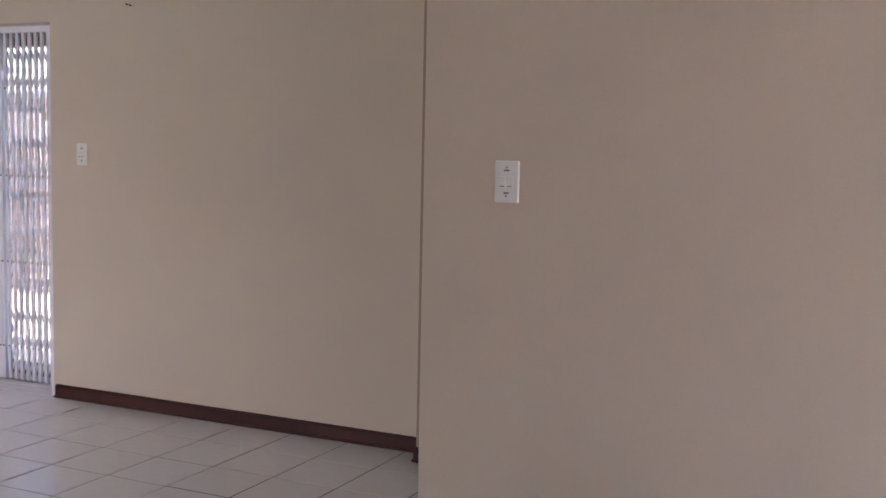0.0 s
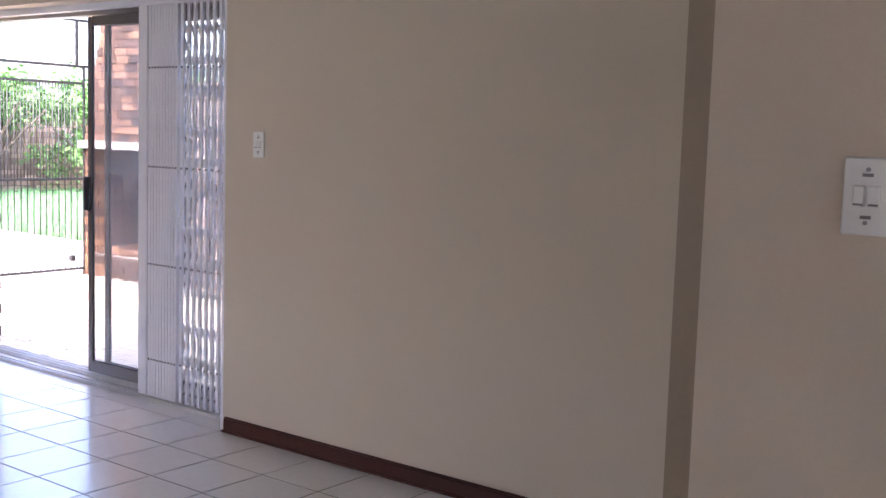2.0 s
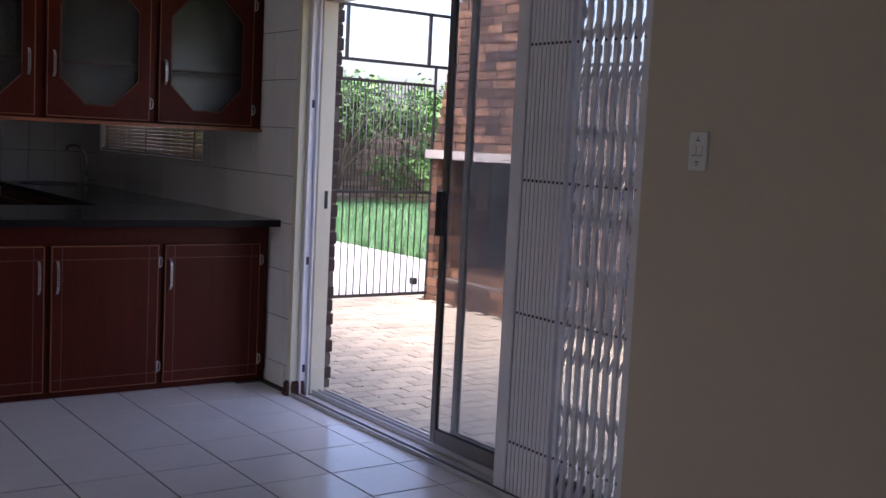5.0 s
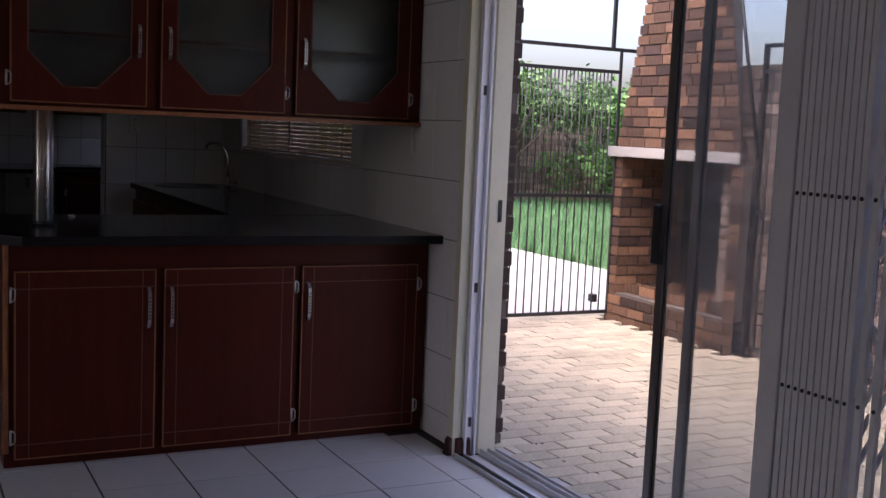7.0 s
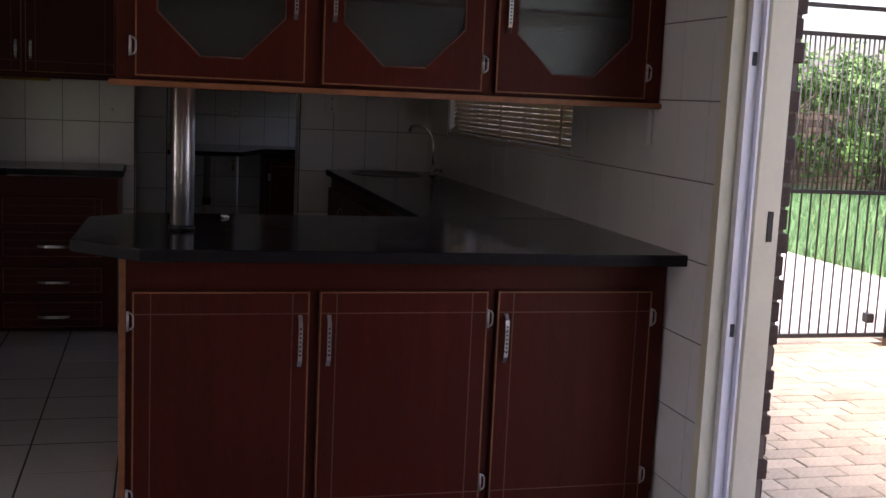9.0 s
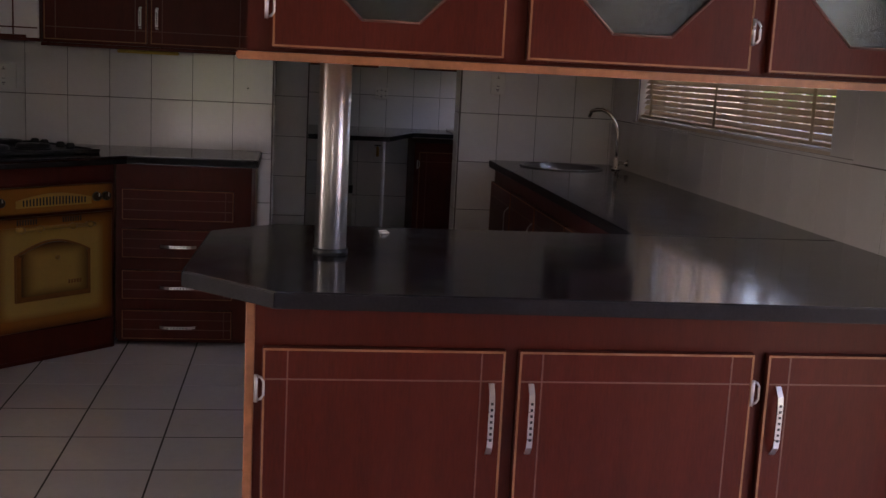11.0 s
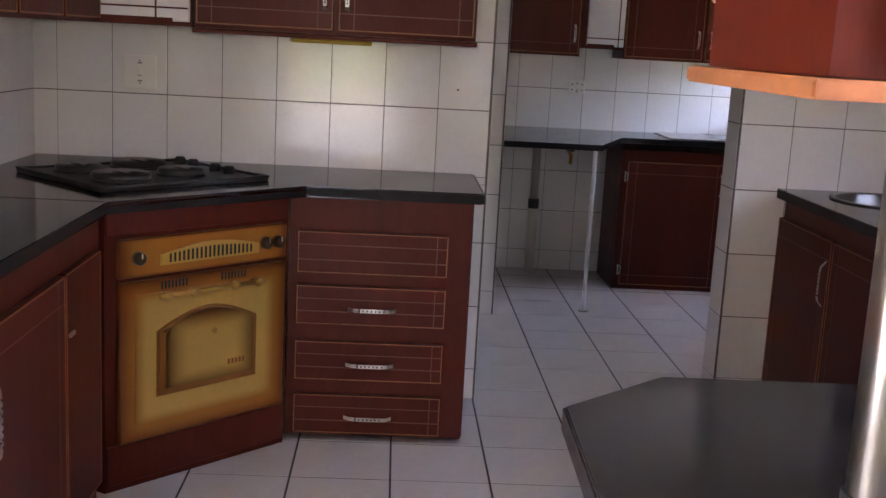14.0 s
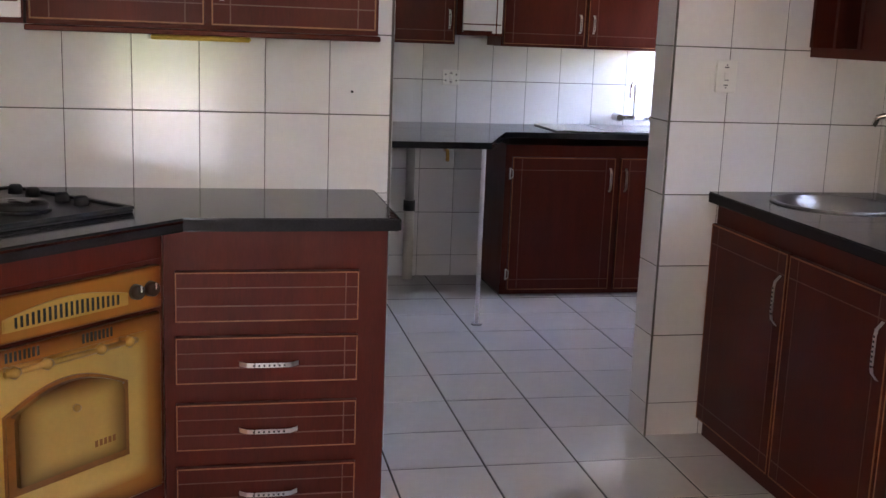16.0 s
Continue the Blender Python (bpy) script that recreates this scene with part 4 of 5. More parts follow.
part("end_post", boxes((-5.205, 4.262, TZ0, -5.132, 4.298, TZ1), bevel=0.003), WHITE, tg)
for z in (1.470, 0.649):
    part("lock_hook", boxes((-5.215, 4.27, z - 0.022, -5.200, 4.29, z + 0.022), bevel=0.003), RUBBER, tg, "black lock hook")
PICK = [-5.118 + 0.0235 * k for k in range(10)] + [-4.87 + 0.0475 * k for k in range(9)]
RIVETS = (1.740, 1.234, 0.727, 0.222)


def channel(w, d, t, z0, z1):
    a, b = w / 2, d / 2
    return prism([(-a, -b), (a, -b), (a, b), (a - t, b), (a - t, t - b), (t - a, t - b), (t - a, b), (-a, b)], z0, z1)


me_tight = mesh_of(channel(0.0195, 0.026, 0.003, TZ0, TZ1), "picket", WHITE)
me_wide = mesh_of(channel(0.0195, 0.013, 0.003, TZ0, TZ1), "picket", WHITE)
me_rivet = mesh_of(tube([(0, -0.0128, 0), (0, -0.0155, 0)], 0.0055, 8), "rivet", RUBBER)
me_rivet2 = mesh_of(tube([(0, -0.0064, 0), (0, -0.0090, 0)], 0.0055, 8), "rivet", RUBBER)
for k, x in enumerate(PICK):
    p = placed("picket", me_tight if k < 10 else me_wide, tg, x, 4.28, 0)
    for z in RIVETS:
        placed("rivet", me_rivet if k < 10 else me_rivet2, p, 0, 0, z)


def strap(dx, za, zb):
    """A flat bar from one picket to the next."""
    bm = bmesh.new()
    w = 0.016
    v = [bm.verts.new((x, y, z + s)) for y in (-0.003, 0.003) for x, z, s in ((0, za, -w), (dx, zb, -w), (dx, zb, w), (0, za, w))]
    for q in ((0, 1, 2, 3), (7, 6, 5, 4), (0, 4, 5, 1), (1, 5, 6, 2), (2, 6, 7, 3), (3, 7, 4, 0)):
        bm.faces.new([v[i] for i in q])
    return bm


me_up, me_down = mesh_of(strap(0.0475, 0.0, 0.10), "strap", WHITE), mesh_of(strap(0.0475, 0.20, 0.10), "strap", WHITE)
me_low = mesh_of(strap(0.0475, -0.13, -0.03), "strap", WHITE)
for x in PICK[9:-1]:
    for z in RIVETS:
        placed("strap", me_up, tg, x, 4.288, z)
        placed("strap", me_down, tg, x, 4.295, z)
        placed("strap", me_low, tg, x, 4.299, z)

# ---- kitchen window ----
win = thing("window_1", pose(0, 0, 0), "kitchen window with ivory venetian blind and burglar bars", "window", "", "structure")
part("window_frame", boxes((WX0, 4.475, WZ0, WX0 + 0.04, 4.515, WZ1), (WX1 - 0.04, 4.475, WZ0, WX1, 4.515, WZ1), (WX0 + 0.04, 4.475, WZ0, WX1 - 0.04, 4.515, WZ0 + 0.04), (WX0 + 0.04, 4.475, WZ1 - 0.04, WX1 - 0.04, 4.515, WZ1), (-9.325, 4.475, WZ0 + 0.04, -9.285, 4.515, WZ1 - 0.04)), ALU, win)
part("sill", boxes((WX0 + 0.001, KY + 0.001, WZ0 - 0.012, WX1 - 0.001, 4.475, WZ0 + 0.006)), WALL_TILE, win, "tiled sill")
for x0, x1 in ((WX0 + 0.04, -9.325), (-9.285, WX1 - 0.04)):
    g = part("pane", boxes((x0, 4.493, WZ0 + 0.04, x1, 4.497, WZ1 - 0.04)), PANE, win)
    g.visible_shadow = False
me_bar = mesh_of(boxes((-0.006, -0.006, WZ0 + 0.006, 0.006, 0.006, WZ1)), "burglar_bar", WHITE)
for k in range(11):
    placed("burglar_bar", me_bar, win, WX0 + 0.10 + k * 0.181, 4.455, 0)
blind = thing("venetian_blind", pose((WX0 + WX1) / 2, 4.378, WZ0), "ivory venetian blind with open slats", "blind")
bw = (WX1 - WX0) / 2 - 0.015
sl = boxes((-bw, -0.0125, -0.0006, bw, 0.0125, 0.0006))
me_slat = mesh_of(sl, "slat", BLIND)
for k in range(32):
    placed("slat", me_slat, blind, 0, 0, 0.040 + k * 0.0245, 50, 0, 0)
part("bottom_rail", boxes((-bw, -0.022, 0.012, bw, 0.022, 0.026), bevel=0.003), BLIND, blind)
part("head_rail", boxes((-bw, -0.025, 0.82, bw, 0.025, 0.858)), BLIND, blind)
for x in (-bw + 0.15, -0.02, bw - 0.15):
    part("ladder_cord", boxes((x - 0.012, -0.026, 0.02, x + 0.012, -0.0245, 0.83)), BLIND, blind)

# ---- patio, fireplace and garden ----
br = thing("outdoor_fireplace", pose(0, 0, 0), "face brick outdoor fireplace with concrete mantel and tapering hood", "fireplace")
BX0, BX1, BY0, BY1 = -9.74, -8.33, 7.03, 7.73
SPLAY = 0.84


def splayed(x0, x1, y0, z0, z1, bevel=0.0):
    """A block whose east side slants in towards the back."""
    return prism([(x0, y0), (x1, y0), (x1 - SPLAY, BY1), (x0, BY1)], z0, z1, bevel)


core = splayed(BX0 + 0.02, BX1 - 0.02, BY0 + 0.02, -0.05, 0.20)
part("core", core, MORTAR, br, "mortar core")
part("pier", boxes((BX0 + 0.02, BY0 + 0.02, 0.20, BX0 + 0.10, BY1, 1.215)), MORTAR, br)
part("pier", boxes((BX1 - 0.12, BY0 + 0.02, 0.20, BX1 - 0.02, BY0 + 0.10, 1.215)), MORTAR, br)
part("lining", prism([(BX1 - 0.12, BY0 + 0.10), (BX1 - 0.06, BY0 + 0.10), (BX1 - SPLAY, BY1), (BX0 + 0.10, BY1), (BX0 + 0.10, BY1 - 0.08), (BX1 - SPLAY - 0.04, BY1 - 0.08)], 0.20, 1.215), SOOT, br, "soot-black fire lining")
part("mantel", splayed(BX0 - 0.04, BX1 + 0.0, BY0 - 0.03, 1.215, 1.29, 0.006), CONCRETE, br, "pale concrete mantel slab")
hood = prism([(0, 0), (1, 0), (1, 1), (0, 1)], 0, 1)
for v in hood.verts:
    x, y, z = v.co
    lo = (BX0 + 0.045 + x * (BX1 - BX0 - 0.085 - y * 0.78), BY0 + 0.02 + y * 0.64)
    hi = (-9.285 + x * (0.57 - y * 0.38), BY0 + 0.02 + y * 0.50)
    v.co = (lo[0] + (hi[0] - lo[0]) * z, lo[1] + (hi[1] - lo[1]) * z, 1.29 + 1.75 * z)
part("hood_core", hood, MORTAR, br)
part("stack", boxes((-9.285, BY0 + 0.02, 3.005, -8.715, BY0 + 0.5, 3.6)), BRICK_WALL, br)

gate = thing("garden_gate", pose(-9.72, 4.83, 0), "black steel bar gate across the patio end", "gate")
part("frame", boxes((-0.009, 0.0, 0.02, 0.009, 0.018, 2.01), (-0.009, 2.20, 0.02, 0.009, 2.218, 2.01), (-0.013, 0.03, 0.03, 0.013, 2.20, 0.055), (-0.013, 0.03, 0.905, 0.013, 2.20, 0.930), (-0.013, 0.03, 1.822, 0.013, 2.20, 1.847), (-0.013, -0.02, 1.985, 0.013, 2.5, 2.01), (-0.013, -0.02, 2.42, 0.013, 2.6, 2.445)), GATE, gate)
for y in (1.31, 2.12):
    part("post", boxes((-0.012, y, 2.01, 0.012, y + 0.024, 2.42)), GATE, gate)
me_gbar = mesh_of(tube([(0, 0, 0.04), (0, 0, 1.837)], 0.006, 6), "bar", GATE)
me_gshort = mesh_of(tube([(0, 0, 0.92), (0, 0, 1.837)], 0.005, 6), "bar", GATE)
for k in range(32):
    placed("bar", me_gbar, gate, 0, 0.085 + k * 0.066, 0)
    placed("bar", me_gshort, gate, 0, 0.052 + k * 0.066, 0)
part("latch", boxes((-0.03, 2.05, 0.12, 0.03, 2.10, 0.18), bevel=0.006), GATE, gate, "black latch")

fence = thing("fence_panel", pose(-8.31, 7.13, 0), "black steel bar fence beside the fireplace", "fence")
part("frame", boxes((0.0, -0.013, 0.03, 2.9, 0.013, 0.055), (0.0, -0.013, 0.905, 2.9, 0.013, 0.93), (0.0, -0.013, 1.795, 2.9, 0.013, 1.82), (0, -0.015, 0, 0.025, 0.015, 1.98), (0, -0.013, 1.955, 2.9, 0.013, 1.98), (2.875, -0.015, 0, 2.9, 0.015, 1.98)), GATE, fence)
part("brace", tube([(0.03, -0.03, 1.26), (-0.30, -0.03, 2.6)], 0.012, 6), GATE, fence)
me_fbar = mesh_of(tube([(0, 0, 0.04), (0, 0, 1.81)], 0.006, 6), "bar", GATE)
for k in range(42):
    placed("bar", me_fbar, fence, 0.085 + k * 0.066, 0, 0)

# ---- small things ----
solid("plastic_clip", boxes((-0.008, -0.013, 0, 0.008, 0.013, 0.006), (-0.003, -0.02, 0.006, 0.004, 0.008, 0.011), bevel=0.002), PLASTIC, "small white plastic clip lying on the worktop", "clip", "", "", pose(-8.06, 2.92, 0.9002, 0, 0, 25))
solid("wall_plug", tube([(0, 0, 0), (0.004, 0, 0)], 0.0045, 8), RUBBER, "dark plugged screw hole in a tile", "plug", "", "", pose(-10.7155, 2.421, 1.215))
for x in (-3.835, -3.812):
    solid("picture_hook", tube([(0, 0, 0), (0, -0.012, 0.0), (0, -0.014, 0.006)], 0.004, 8), RUBBER, "small dark picture hook in the beige wall", "hook", "wall hooks", "", pose(x, NYR, 2.166 - (x + 3.835) * 0.3))
# ---- garden ----
def brick_field(bm, x0, x1, z0, z1, y, rnd, lx=0.222, lz=0.073, j=0.011, depth=0.02):
    """Courses of bricks proud of an upright face at y that looks along -y."""
    n = 0
    z = z0
    while z < z1 - 0.02:
        x = x0 - (lx / 2 if n % 2 else 0)
        while x < x1:
            a, b = max(x, x0), min(x + lx, x1)
            if b - a > 0.03:
                d = rnd.uniform(0.0, 0.006)
                box(bm, a, y - depth - d, z, b, y, min(z + lz, z1))
            x += lx + j
        z += lz + j
        n += 1
    return bm


rnd = random.Random(7)
gw = structure("garden_wall", boxes((-8.70, 7.22, -0.1, -2.5, 7.42, 1.86)), MORTAR, "weathered brick garden wall behind the patio", "wall")
part("brickwork", brick_field(bmesh.new(), -8.70, -2.5, -0.03, 1.85, 7.22, rnd, 0.185, 0.063, 0.012), BRICK_WALL, gw, "", "stuff")
bw2 = structure("boundary_wall", boxes((-22.2, 4.0, -0.1, -22.0, 20.0, 1.75), (-22.2, 17.5, -0.1, -6.0, 17.7, 1.75)), MORTAR, "far brick boundary wall", "wall")
bb = brick_field(bmesh.new(), 6.0, 19.0, 0.0, 1.75, 0.0, rnd, 0.30, 0.10, 0.015)
for v in bb.verts:
    v.co = (-22.0 - v.co.y, v.co.x, v.co.z)
part("brickwork", bb, BRICK_WALL, bw2, "", "stuff")


def leaves(bm, centre, spread, count, size, rnd):
    for _ in range(count):
        d = Vector((rnd.gauss(0, 1), rnd.gauss(0, 1), rnd.gauss(0, 1)))
        p = Vector(centre) + Vector((d.x * spread[0], d.y * spread[1], d.z * spread[2])) * 0.55
        if p.z < 0.02:
            continue
        a = Vector((rnd.uniform(-1, 1), rnd.uniform(-1, 1), rnd.uniform(-0.5, 0.6))).normalized()
        b = a.cross(Vector((rnd.uniform(-1, 1), rnd.uniform(-1, 1), rnd.uniform(-1, 1)))).normalized()
        s = size * rnd.uniform(0.6, 1.3)
        vs = [bm.verts.new(p + q) for q in (-a * s, b * s * 0.45 - a * s * 0.1, a * s, -b * s * 0.45 - a * s * 0.1)]
        bm.faces.new(vs)


def shrub(x, y, height, width, low, label, n=34):
    u = thing("shrub", pose(x, y, -0.045), label, "shrub", "garden shrubs")
    tr = bmesh.new()
    cr = bmesh.new()
    for k in range(6):
        a = k * 1.05 + rnd.uniform(-0.3, 0.3)
        e = Vector((math.cos(a) * width * 0.3, math.sin(a) * width * 0.4, height * rnd.uniform(0.55, 0.85)))
        tube([(0, 0, 0), (e.x * 0.25, e.y * 0.25, e.z * 0.45), (e.x, e.y, e.z)], [0.07, 0.045, 0.015], 7, bm=tr)
    part("trunk", tr, BARK, u)
    for k in range(n):
        a, r = rnd.uniform(0, 6.283), math.sqrt(rnd.random())
        z = low + (height - low) * rnd.random() ** 0.8
        c = (math.cos(a) * r * width * 0.38, math.sin(a) * r * width * 0.5, z)
        leaves(cr, c, (0.34, 0.38, 0.27), 170, 0.072, rnd)
    part("crown", cr, LEAF, u)
    return u


shrub(-20.9, 12.3, 2.35, 3.4, 1.35, "leafy green shrub hanging over the brick wall")
shrub(-20.3, 14.9, 2.45, 3.2, 0.25, "dense green shrub in front of the brick wall", 48)
shrub(-20.0, 17.4, 2.5, 3.2, 0.3, "dense green shrub at the end of the lawn", 40)
shrub(-21.0, 9.7, 2.3, 3.0, 1.2, "leafy green shrub over the far wall", 26)
gr = bmesh.new()
for _ in range(22000):
    x, y = rnd.uniform(-21.8, -9.7), 8.87 + 8.0 * rnd.random() ** 1.4
    h, a = rnd.uniform(0.05, 0.17), rnd.uniform(0, 6.283)
    w = 0.012
    gr.faces.new([gr.verts.new(q) for q in ((x - w * math.cos(a), y - w * math.sin(a), -0.05), (x + w * math.cos(a), y + w * math.sin(a), -0.05), (x + rnd.uniform(-0.06, 0.06), y + rnd.uniform(-0.06, 0.06), h))])
solid("lawn_grass", gr, GRASS, "uneven bright green lawn grass behind the gate", "grass", "", "stuff")

# ---- pieces: tiles, bricks, pavers ----
PT, G = 0.3225, 0.0066
me_ft = mesh_of(box(bmesh.new(), G / 2, G / 2, -0.010, PT - G / 2, PT - G / 2, 0.0, 0.0015), "floor_tile", FLOOR_TILE)
rest = bmesh.new()
for i in range(-24, 29):
    for j in range(-20, 7):
        x, y = -6.009 + i * PT, 3.192 + j * PT
        if j == 3 and -7.4 < x < D1 - 0.02:
            placed("floor_tile", me_ft, floor, x, y, 0).matrix_basis = pose(x, y, -0.0002) @ Matrix.Diagonal((1, (NY + 0.003 - y) / PT, 1, 1))
            continue
        if x < -13.6 or x > 3.4 or y < -3.1 or y > 5.3 or (y > 4.12 and x > -11.0) or (x < -7.9 and y < 0.4):
            continue
        near = (-13.0 < x < -9.6 and 1.2 < y) or (-8.4 < x < -3.0 and 1.7 < y) or (-3.0 <= x < -1.7 and y > 3.2)
        if near:
            t = placed("floor_tile", me_ft, floor, x, y, rnd.uniform(-0.0006, 0.0002), rnd.uniform(-0.05, 0.05), rnd.uniform(-0.05, 0.05), 0)
        else:
            vs = [rest.verts.new((x + a, y + b, 0.0)) for a, b in ((G / 2, G / 2), (PT - G / 2, G / 2), (PT - G / 2, PT - G / 2), (G / 2, PT - G / 2))]
            rest.faces.new(vs)
part("floor_tiles", rest, FLOOR_TILE, floor, "", "stuff")
part("sill_tiles", boxes((D0 + 0.03, 4.339, -0.006, D1, 4.400, 0.0005)), FLOOR_TILE, floor)

TW, TH = 0.2025, 0.2545
me_wt = mesh_of(box(bmesh.new(), 0.0012, -0.009, 0.0018, TW - 0.0012, 0.0, TH - 0.0018, 0.0012), "wall_tile", WALL_TILE)


def tile_wall(parent, m, x0, x1, z0, z1, ox, oz, hole=None):
    """Tiles over a stretch of wall; local x along it, -y out of it."""
    i = math.floor((x0 - ox) / TW)
    while ox + i * TW < x1 - 0.004:
        a, b = max(ox + i * TW, x0), min(ox + (i + 1) * TW, x1)
        k = math.floor((z0 - oz) / TH)
        while oz + k * TH < z1 - 0.004:
            c, d = max(oz + k * TH, z0), min(oz + (k + 1) * TH, z1)
            pieces = [(a, b, c, d)]
            if hole and b > hole[0] and a < hole[1] and d > hole[2]:
                pieces = [(a, b, c, min(d, hole[2]))]
                if a < hole[0]:
                    pieces.append((a, hole[0], hole[2], d))
                if b > hole[1]:
                    pieces.append((hole[1], b, hole[2], d))
            for p, q, r, s in pieces:
                if q - p > 0.01 and s - r > 0.01:
                    ob = new("wall_tile", me_wt)
                    ob.parent = parent
                    ob.matrix_basis = m @ pose(p, rnd.uniform(-0.0008, 0.0), r, rnd.uniform(-0.12, 0.12), 0, rnd.uniform(-0.12, 0.12)) @ Matrix.Diagonal(((q - p) / TW, 1, (s - r) / TH, 1))
            k += 1
        i += 1


def grout(parent, m, x0, x1, z0, z1):
    g = part("grout", boxes((x0, -0.0076, z0, x1, -0.0002, z1)), WALL_GROUT, parent)
    g.matrix_basis = m


OZ = 1.1415 - 5 * TH
for par, m, a, b, c, d, ox in (
    (wall_cooker, pose(CW1, 0, 0, 0, 0, 90), SY, 2.545, 0.86, 1.66, 2.551 - 9 * TW),
    (wall_cooker, pose(CW1, 0, 0, 0, 0, 90), 2.48, 2.545, 0.0, 0.86, 2.551 - 9 * TW),
    (wall_cooker, pose(CW1, 2.545, 0, 0, 0, 180), -0.009, CW1 - CW0, 0.0, 2.1, -0.009),
    (wall_sink_end, pose(PW1, 0, 0, 0, 0, 90), 3.52, KY, 0.0, 2.1, 3.52),
    (wall_sink_end, pose(PW0, 3.52, 0), 0.0, PW1 - PW0 + 0.009, 0.0, 2.1, PW1 - PW0 + 0.009 - TW),
    (wall_scullery_far, pose(FX, 0, 0, 0, 0, 90), 2.2, 4.9, 0.0, 1.40, 3.14 - 5 * TW),
    (wall_kitchen_south, pose(0, SY, 0, 0, 0, 180), 9.2, -CW1, 0.86, 1.42, -CW1 - 8 * TW),
    (wall_north, pose(0, KY, 0), -7.5, D0 - 0.04, 0.0, 2.1, -7.14),
    (wall_nib, pose(-12.109, 0, 0, 0, 0, 90), 2.4, 2.738, 0.0, 2.1, 2.738 - TW),
    (wall_nib, pose(-12.109, 2.738, 0, 0, 0, 180), -0.009, 0.126, 0.0, 2.1, -0.009),
):
    grout(par, m, a, b, c, d)
    tile_wall(par, m, a, b, c, d, ox, OZ)
for a, b, c, d in ((PW1, -7.5, 0.86, WZ0 - 0.012), (PW1, WX0, WZ0 - 0.012, 1.45), (WX1, -7.5, WZ0 - 0.012, 1.45)):
    grout(wall_north, pose(0, KY, 0), a, b, c, d)
tile_wall(wall_north, pose(0, KY, 0), PW1, -7.5, 0.86, 1.45, -7.14 - 20 * TW, OZ, (WX0, WX1, WZ0 - 0.012))

# patio pavers, long side along y
me_pv = mesh_of(box(bmesh.new(), -0.0515, -0.107, -0.03, 0.0515, 0.107, 0.0, 0.003), "paver", PAVER)
far = bmesh.new()
PP, PL = 0.109, 0.221
for i in range(65):
    x = -9.90 + i * PP
    for j in range(-1, 18):
        y = 4.62 + (j + (0.5 if i % 2 else 0)) * PL
        if (BX0 - 0.1 < x < BX1 + 0.1 and y > 6.98) or y > 8.2:
            continue
        if j == -1:
            if i % 2:
                placed("paver", me_pv, patio, x, 4.602, -0.009).matrix_basis = pose(x, 4.602, -0.009) @ Matrix.Diagonal((1, 0.20, 1, 1))
            continue
        dz = rnd.uniform(-0.010, -0.007)
        if -8.6 < x < -5.3 and y < 6.9 and (-7.9 < x < -5.55 or y < 5.9):
            placed("paver", me_pv, patio, x, y, dz, rnd.uniform(-0.2, 0.2), rnd.uniform(-0.2, 0.2), rnd.uniform(-0.5, 0.5))
        else:
            box(far, x - 0.0525, y - 0.108, -0.035, x + 0.0525, y + 0.108, dz)
part("pavers", far, PAVER_STUFF, patio, "", "stuff")

litter = bmesh.new()
for _ in range(26):
    x, y, a, s = rnd.uniform(-8.2, -6.2), 4.7 + 1.3 * rnd.random() ** 2, rnd.uniform(0, 6.283), rnd.uniform(0.008, 0.02)
    c, d = math.cos(a) * s, math.sin(a) * s
    litter.faces.new([litter.verts.new(q) for q in ((x - c, y - d, -0.004), (x - d * 0.4, y + c * 0.4, 0.003), (x + c, y + d, 0.0), (x + d * 0.4, y - c * 0.4, 0.002))])
solid("fallen_leaves", litter, DRY, "dry brown fallen leaves on the patio paving", "leaves", "", "stuff")

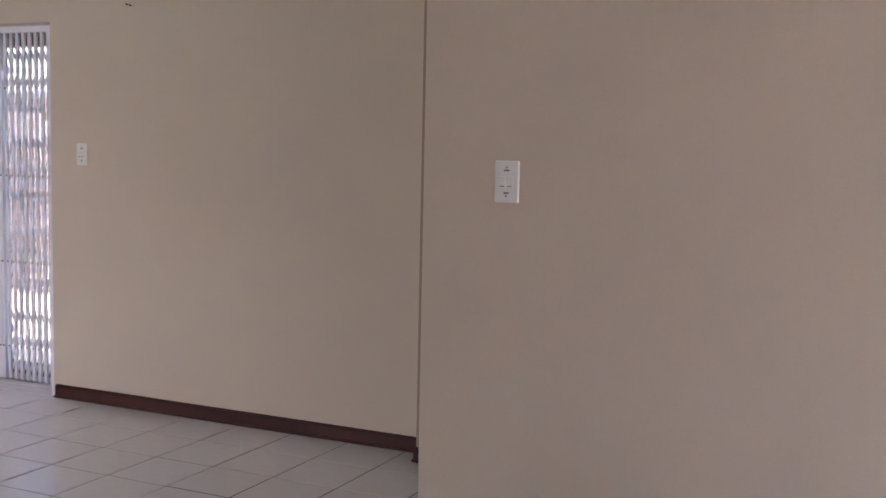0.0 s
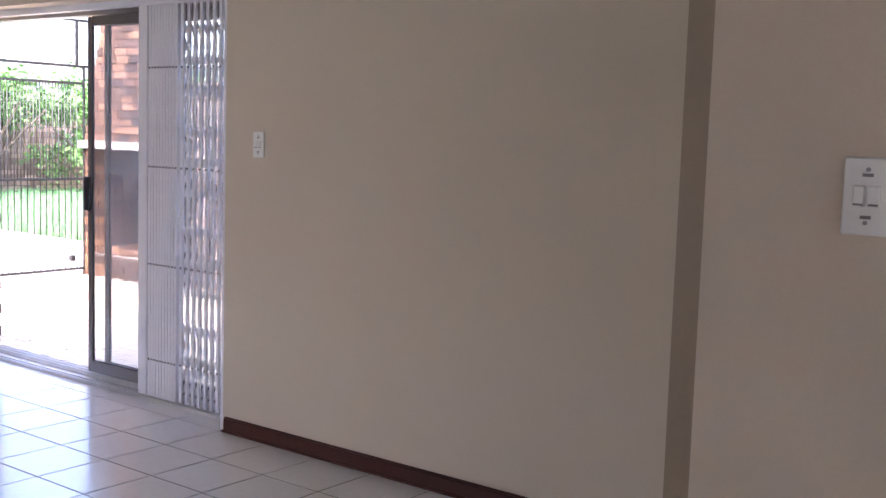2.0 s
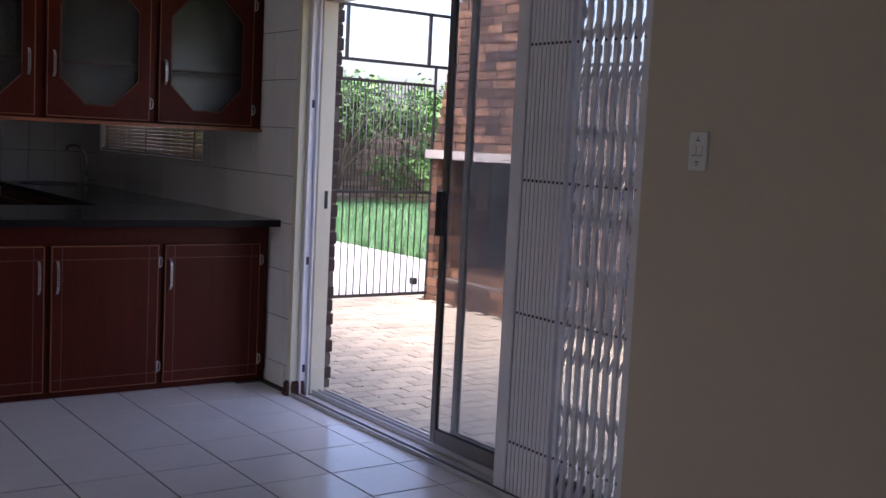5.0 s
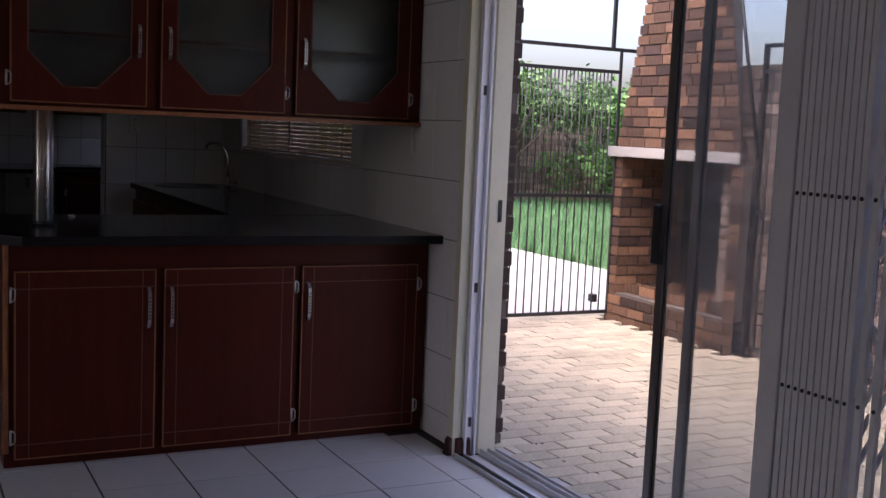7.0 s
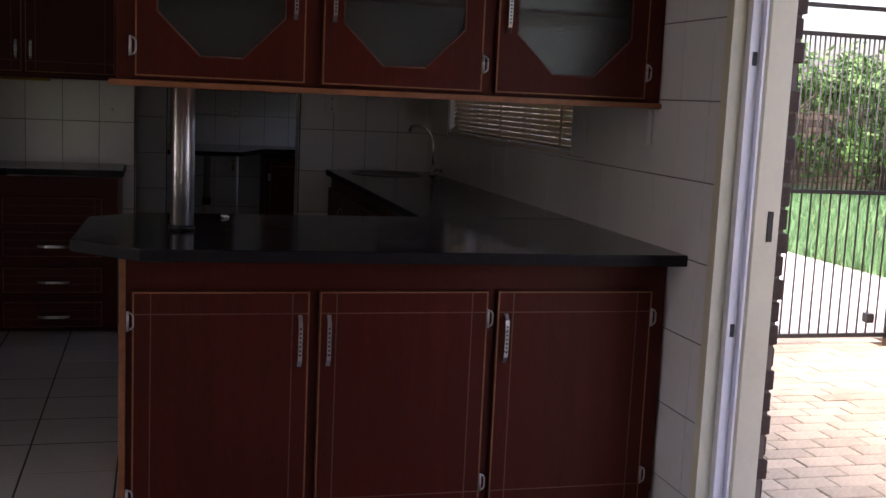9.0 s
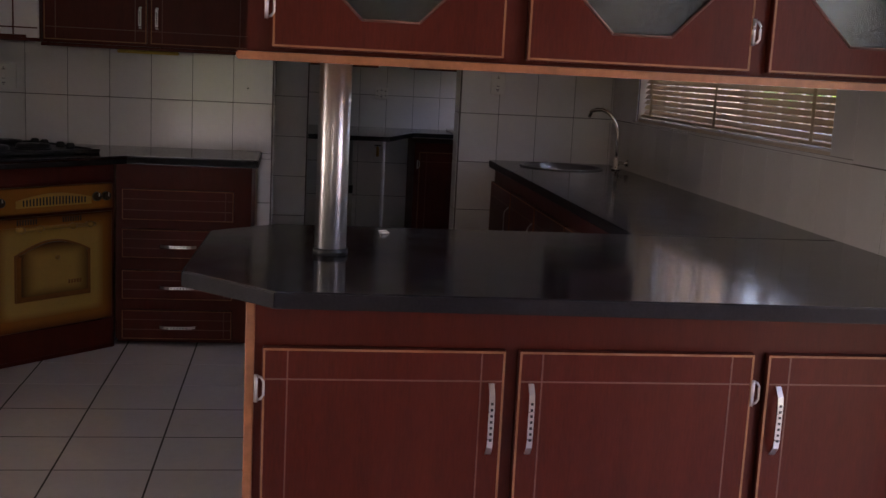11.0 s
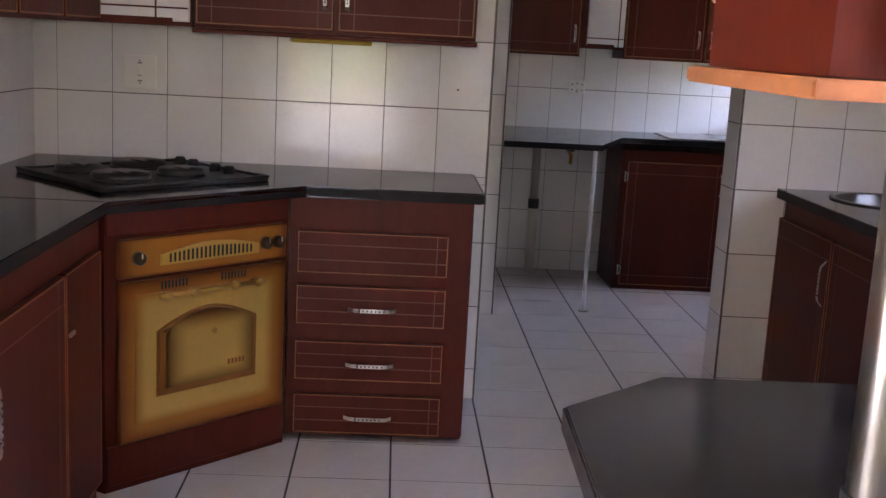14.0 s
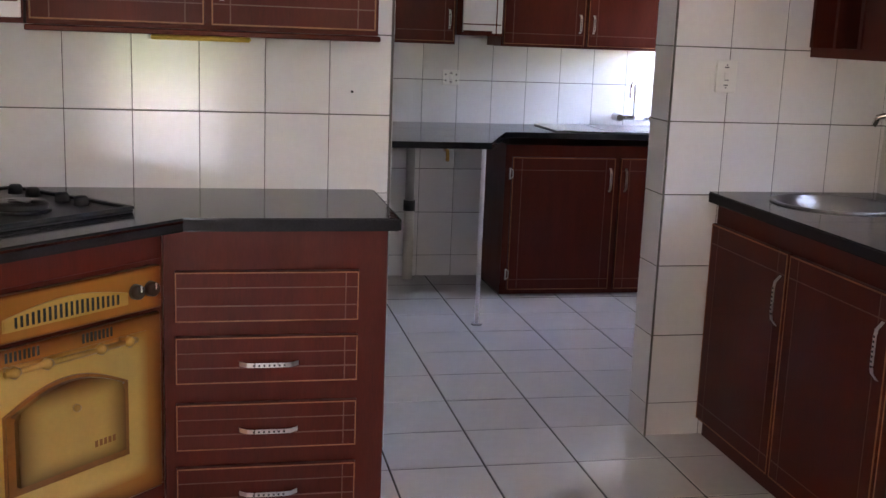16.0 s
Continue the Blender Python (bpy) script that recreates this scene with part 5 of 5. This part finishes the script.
# fireplace bricks
LX, LZ, MJ = 0.180, 0.063, 0.010
me_bk = mesh_of(box(bmesh.new(), 0, -0.009, 0, 1, 0, LZ, 0), "brick", BRICK)


def brick_row(parent, x0, x1, y, z, shift, rz=0.0, m=None):
    x = x0 - shift
    while x < x1 - 0.02:
        a, b = max(x, x0), min(x + LX, x1)
        if b - a > 0.025:
            ob = new("brick", me_bk)
            ob.parent = parent
            ob.matrix_basis = (m or Matrix()) @ pose(a, y - rnd.uniform(0, 0.005), z, 0, 0, rnd.uniform(-0.3, 0.3)) @ Matrix.Diagonal((b - a, 1, 1, 1))
        x += LX + MJ


for k in range(17):
    z = 0.0 + k * (LZ + MJ)
    sh = (LX + MJ) / 2 if k % 2 else 0.0
    if k < 3:
        brick_row(br, BX0, BX1, BY0 + 0.02, z - 0.03, sh)
    else:
        brick_row(br, BX0, BX0 + 0.11, BY0 + 0.02, z - 0.03, 0)
        brick_row(br, BX1 - 0.11, BX1, BY0 + 0.02, z - 0.03, 0)
        side = pose(BX0 + 0.101, 0, 0, 0, 0, 90)
        brick_row(br, BY0 + 0.02, BY1 - 0.14, 0.0, z - 0.03, sh, m=side)
for k in range(6):
    brick_row(br, BX0 + 0.11, BX1 - 0.11, BY0 + 0.0, 0.205, 0.11 * (k % 2), m=pose(0, k * 0.113 + 0.10, 0) @ Matrix.Diagonal((1, 1, 1, 1)))
for k in range(24):
    z = 1.295 + k * (LZ + MJ)
    u = (z + 0.04 - 1.29) / 1.75
    a = BX0 + 0.03 + (-9.295 - BX0 - 0.03) * u
    b = BX1 - 0.03 + (-8.705 - BX1 + 0.03) * u
    brick_row(br, a, b, BY0 + 0.02, z, (LX + MJ) / 2 if k % 2 else 0.05)

# stepped brick edge beside the patio door
me_eb = mesh_of(boxes((-0.12, 0, 0, 0, 0.10, LZ), bevel=0.003), "brick", EDGE_BRICK)
for k in range(30):
    placed("brick", me_eb, outer_wall, OX + (0.014 if k % 2 else 0.002) + rnd.uniform(-0.004, 0.004), 4.498, -0.03 + k * (LZ + MJ + 0.001))
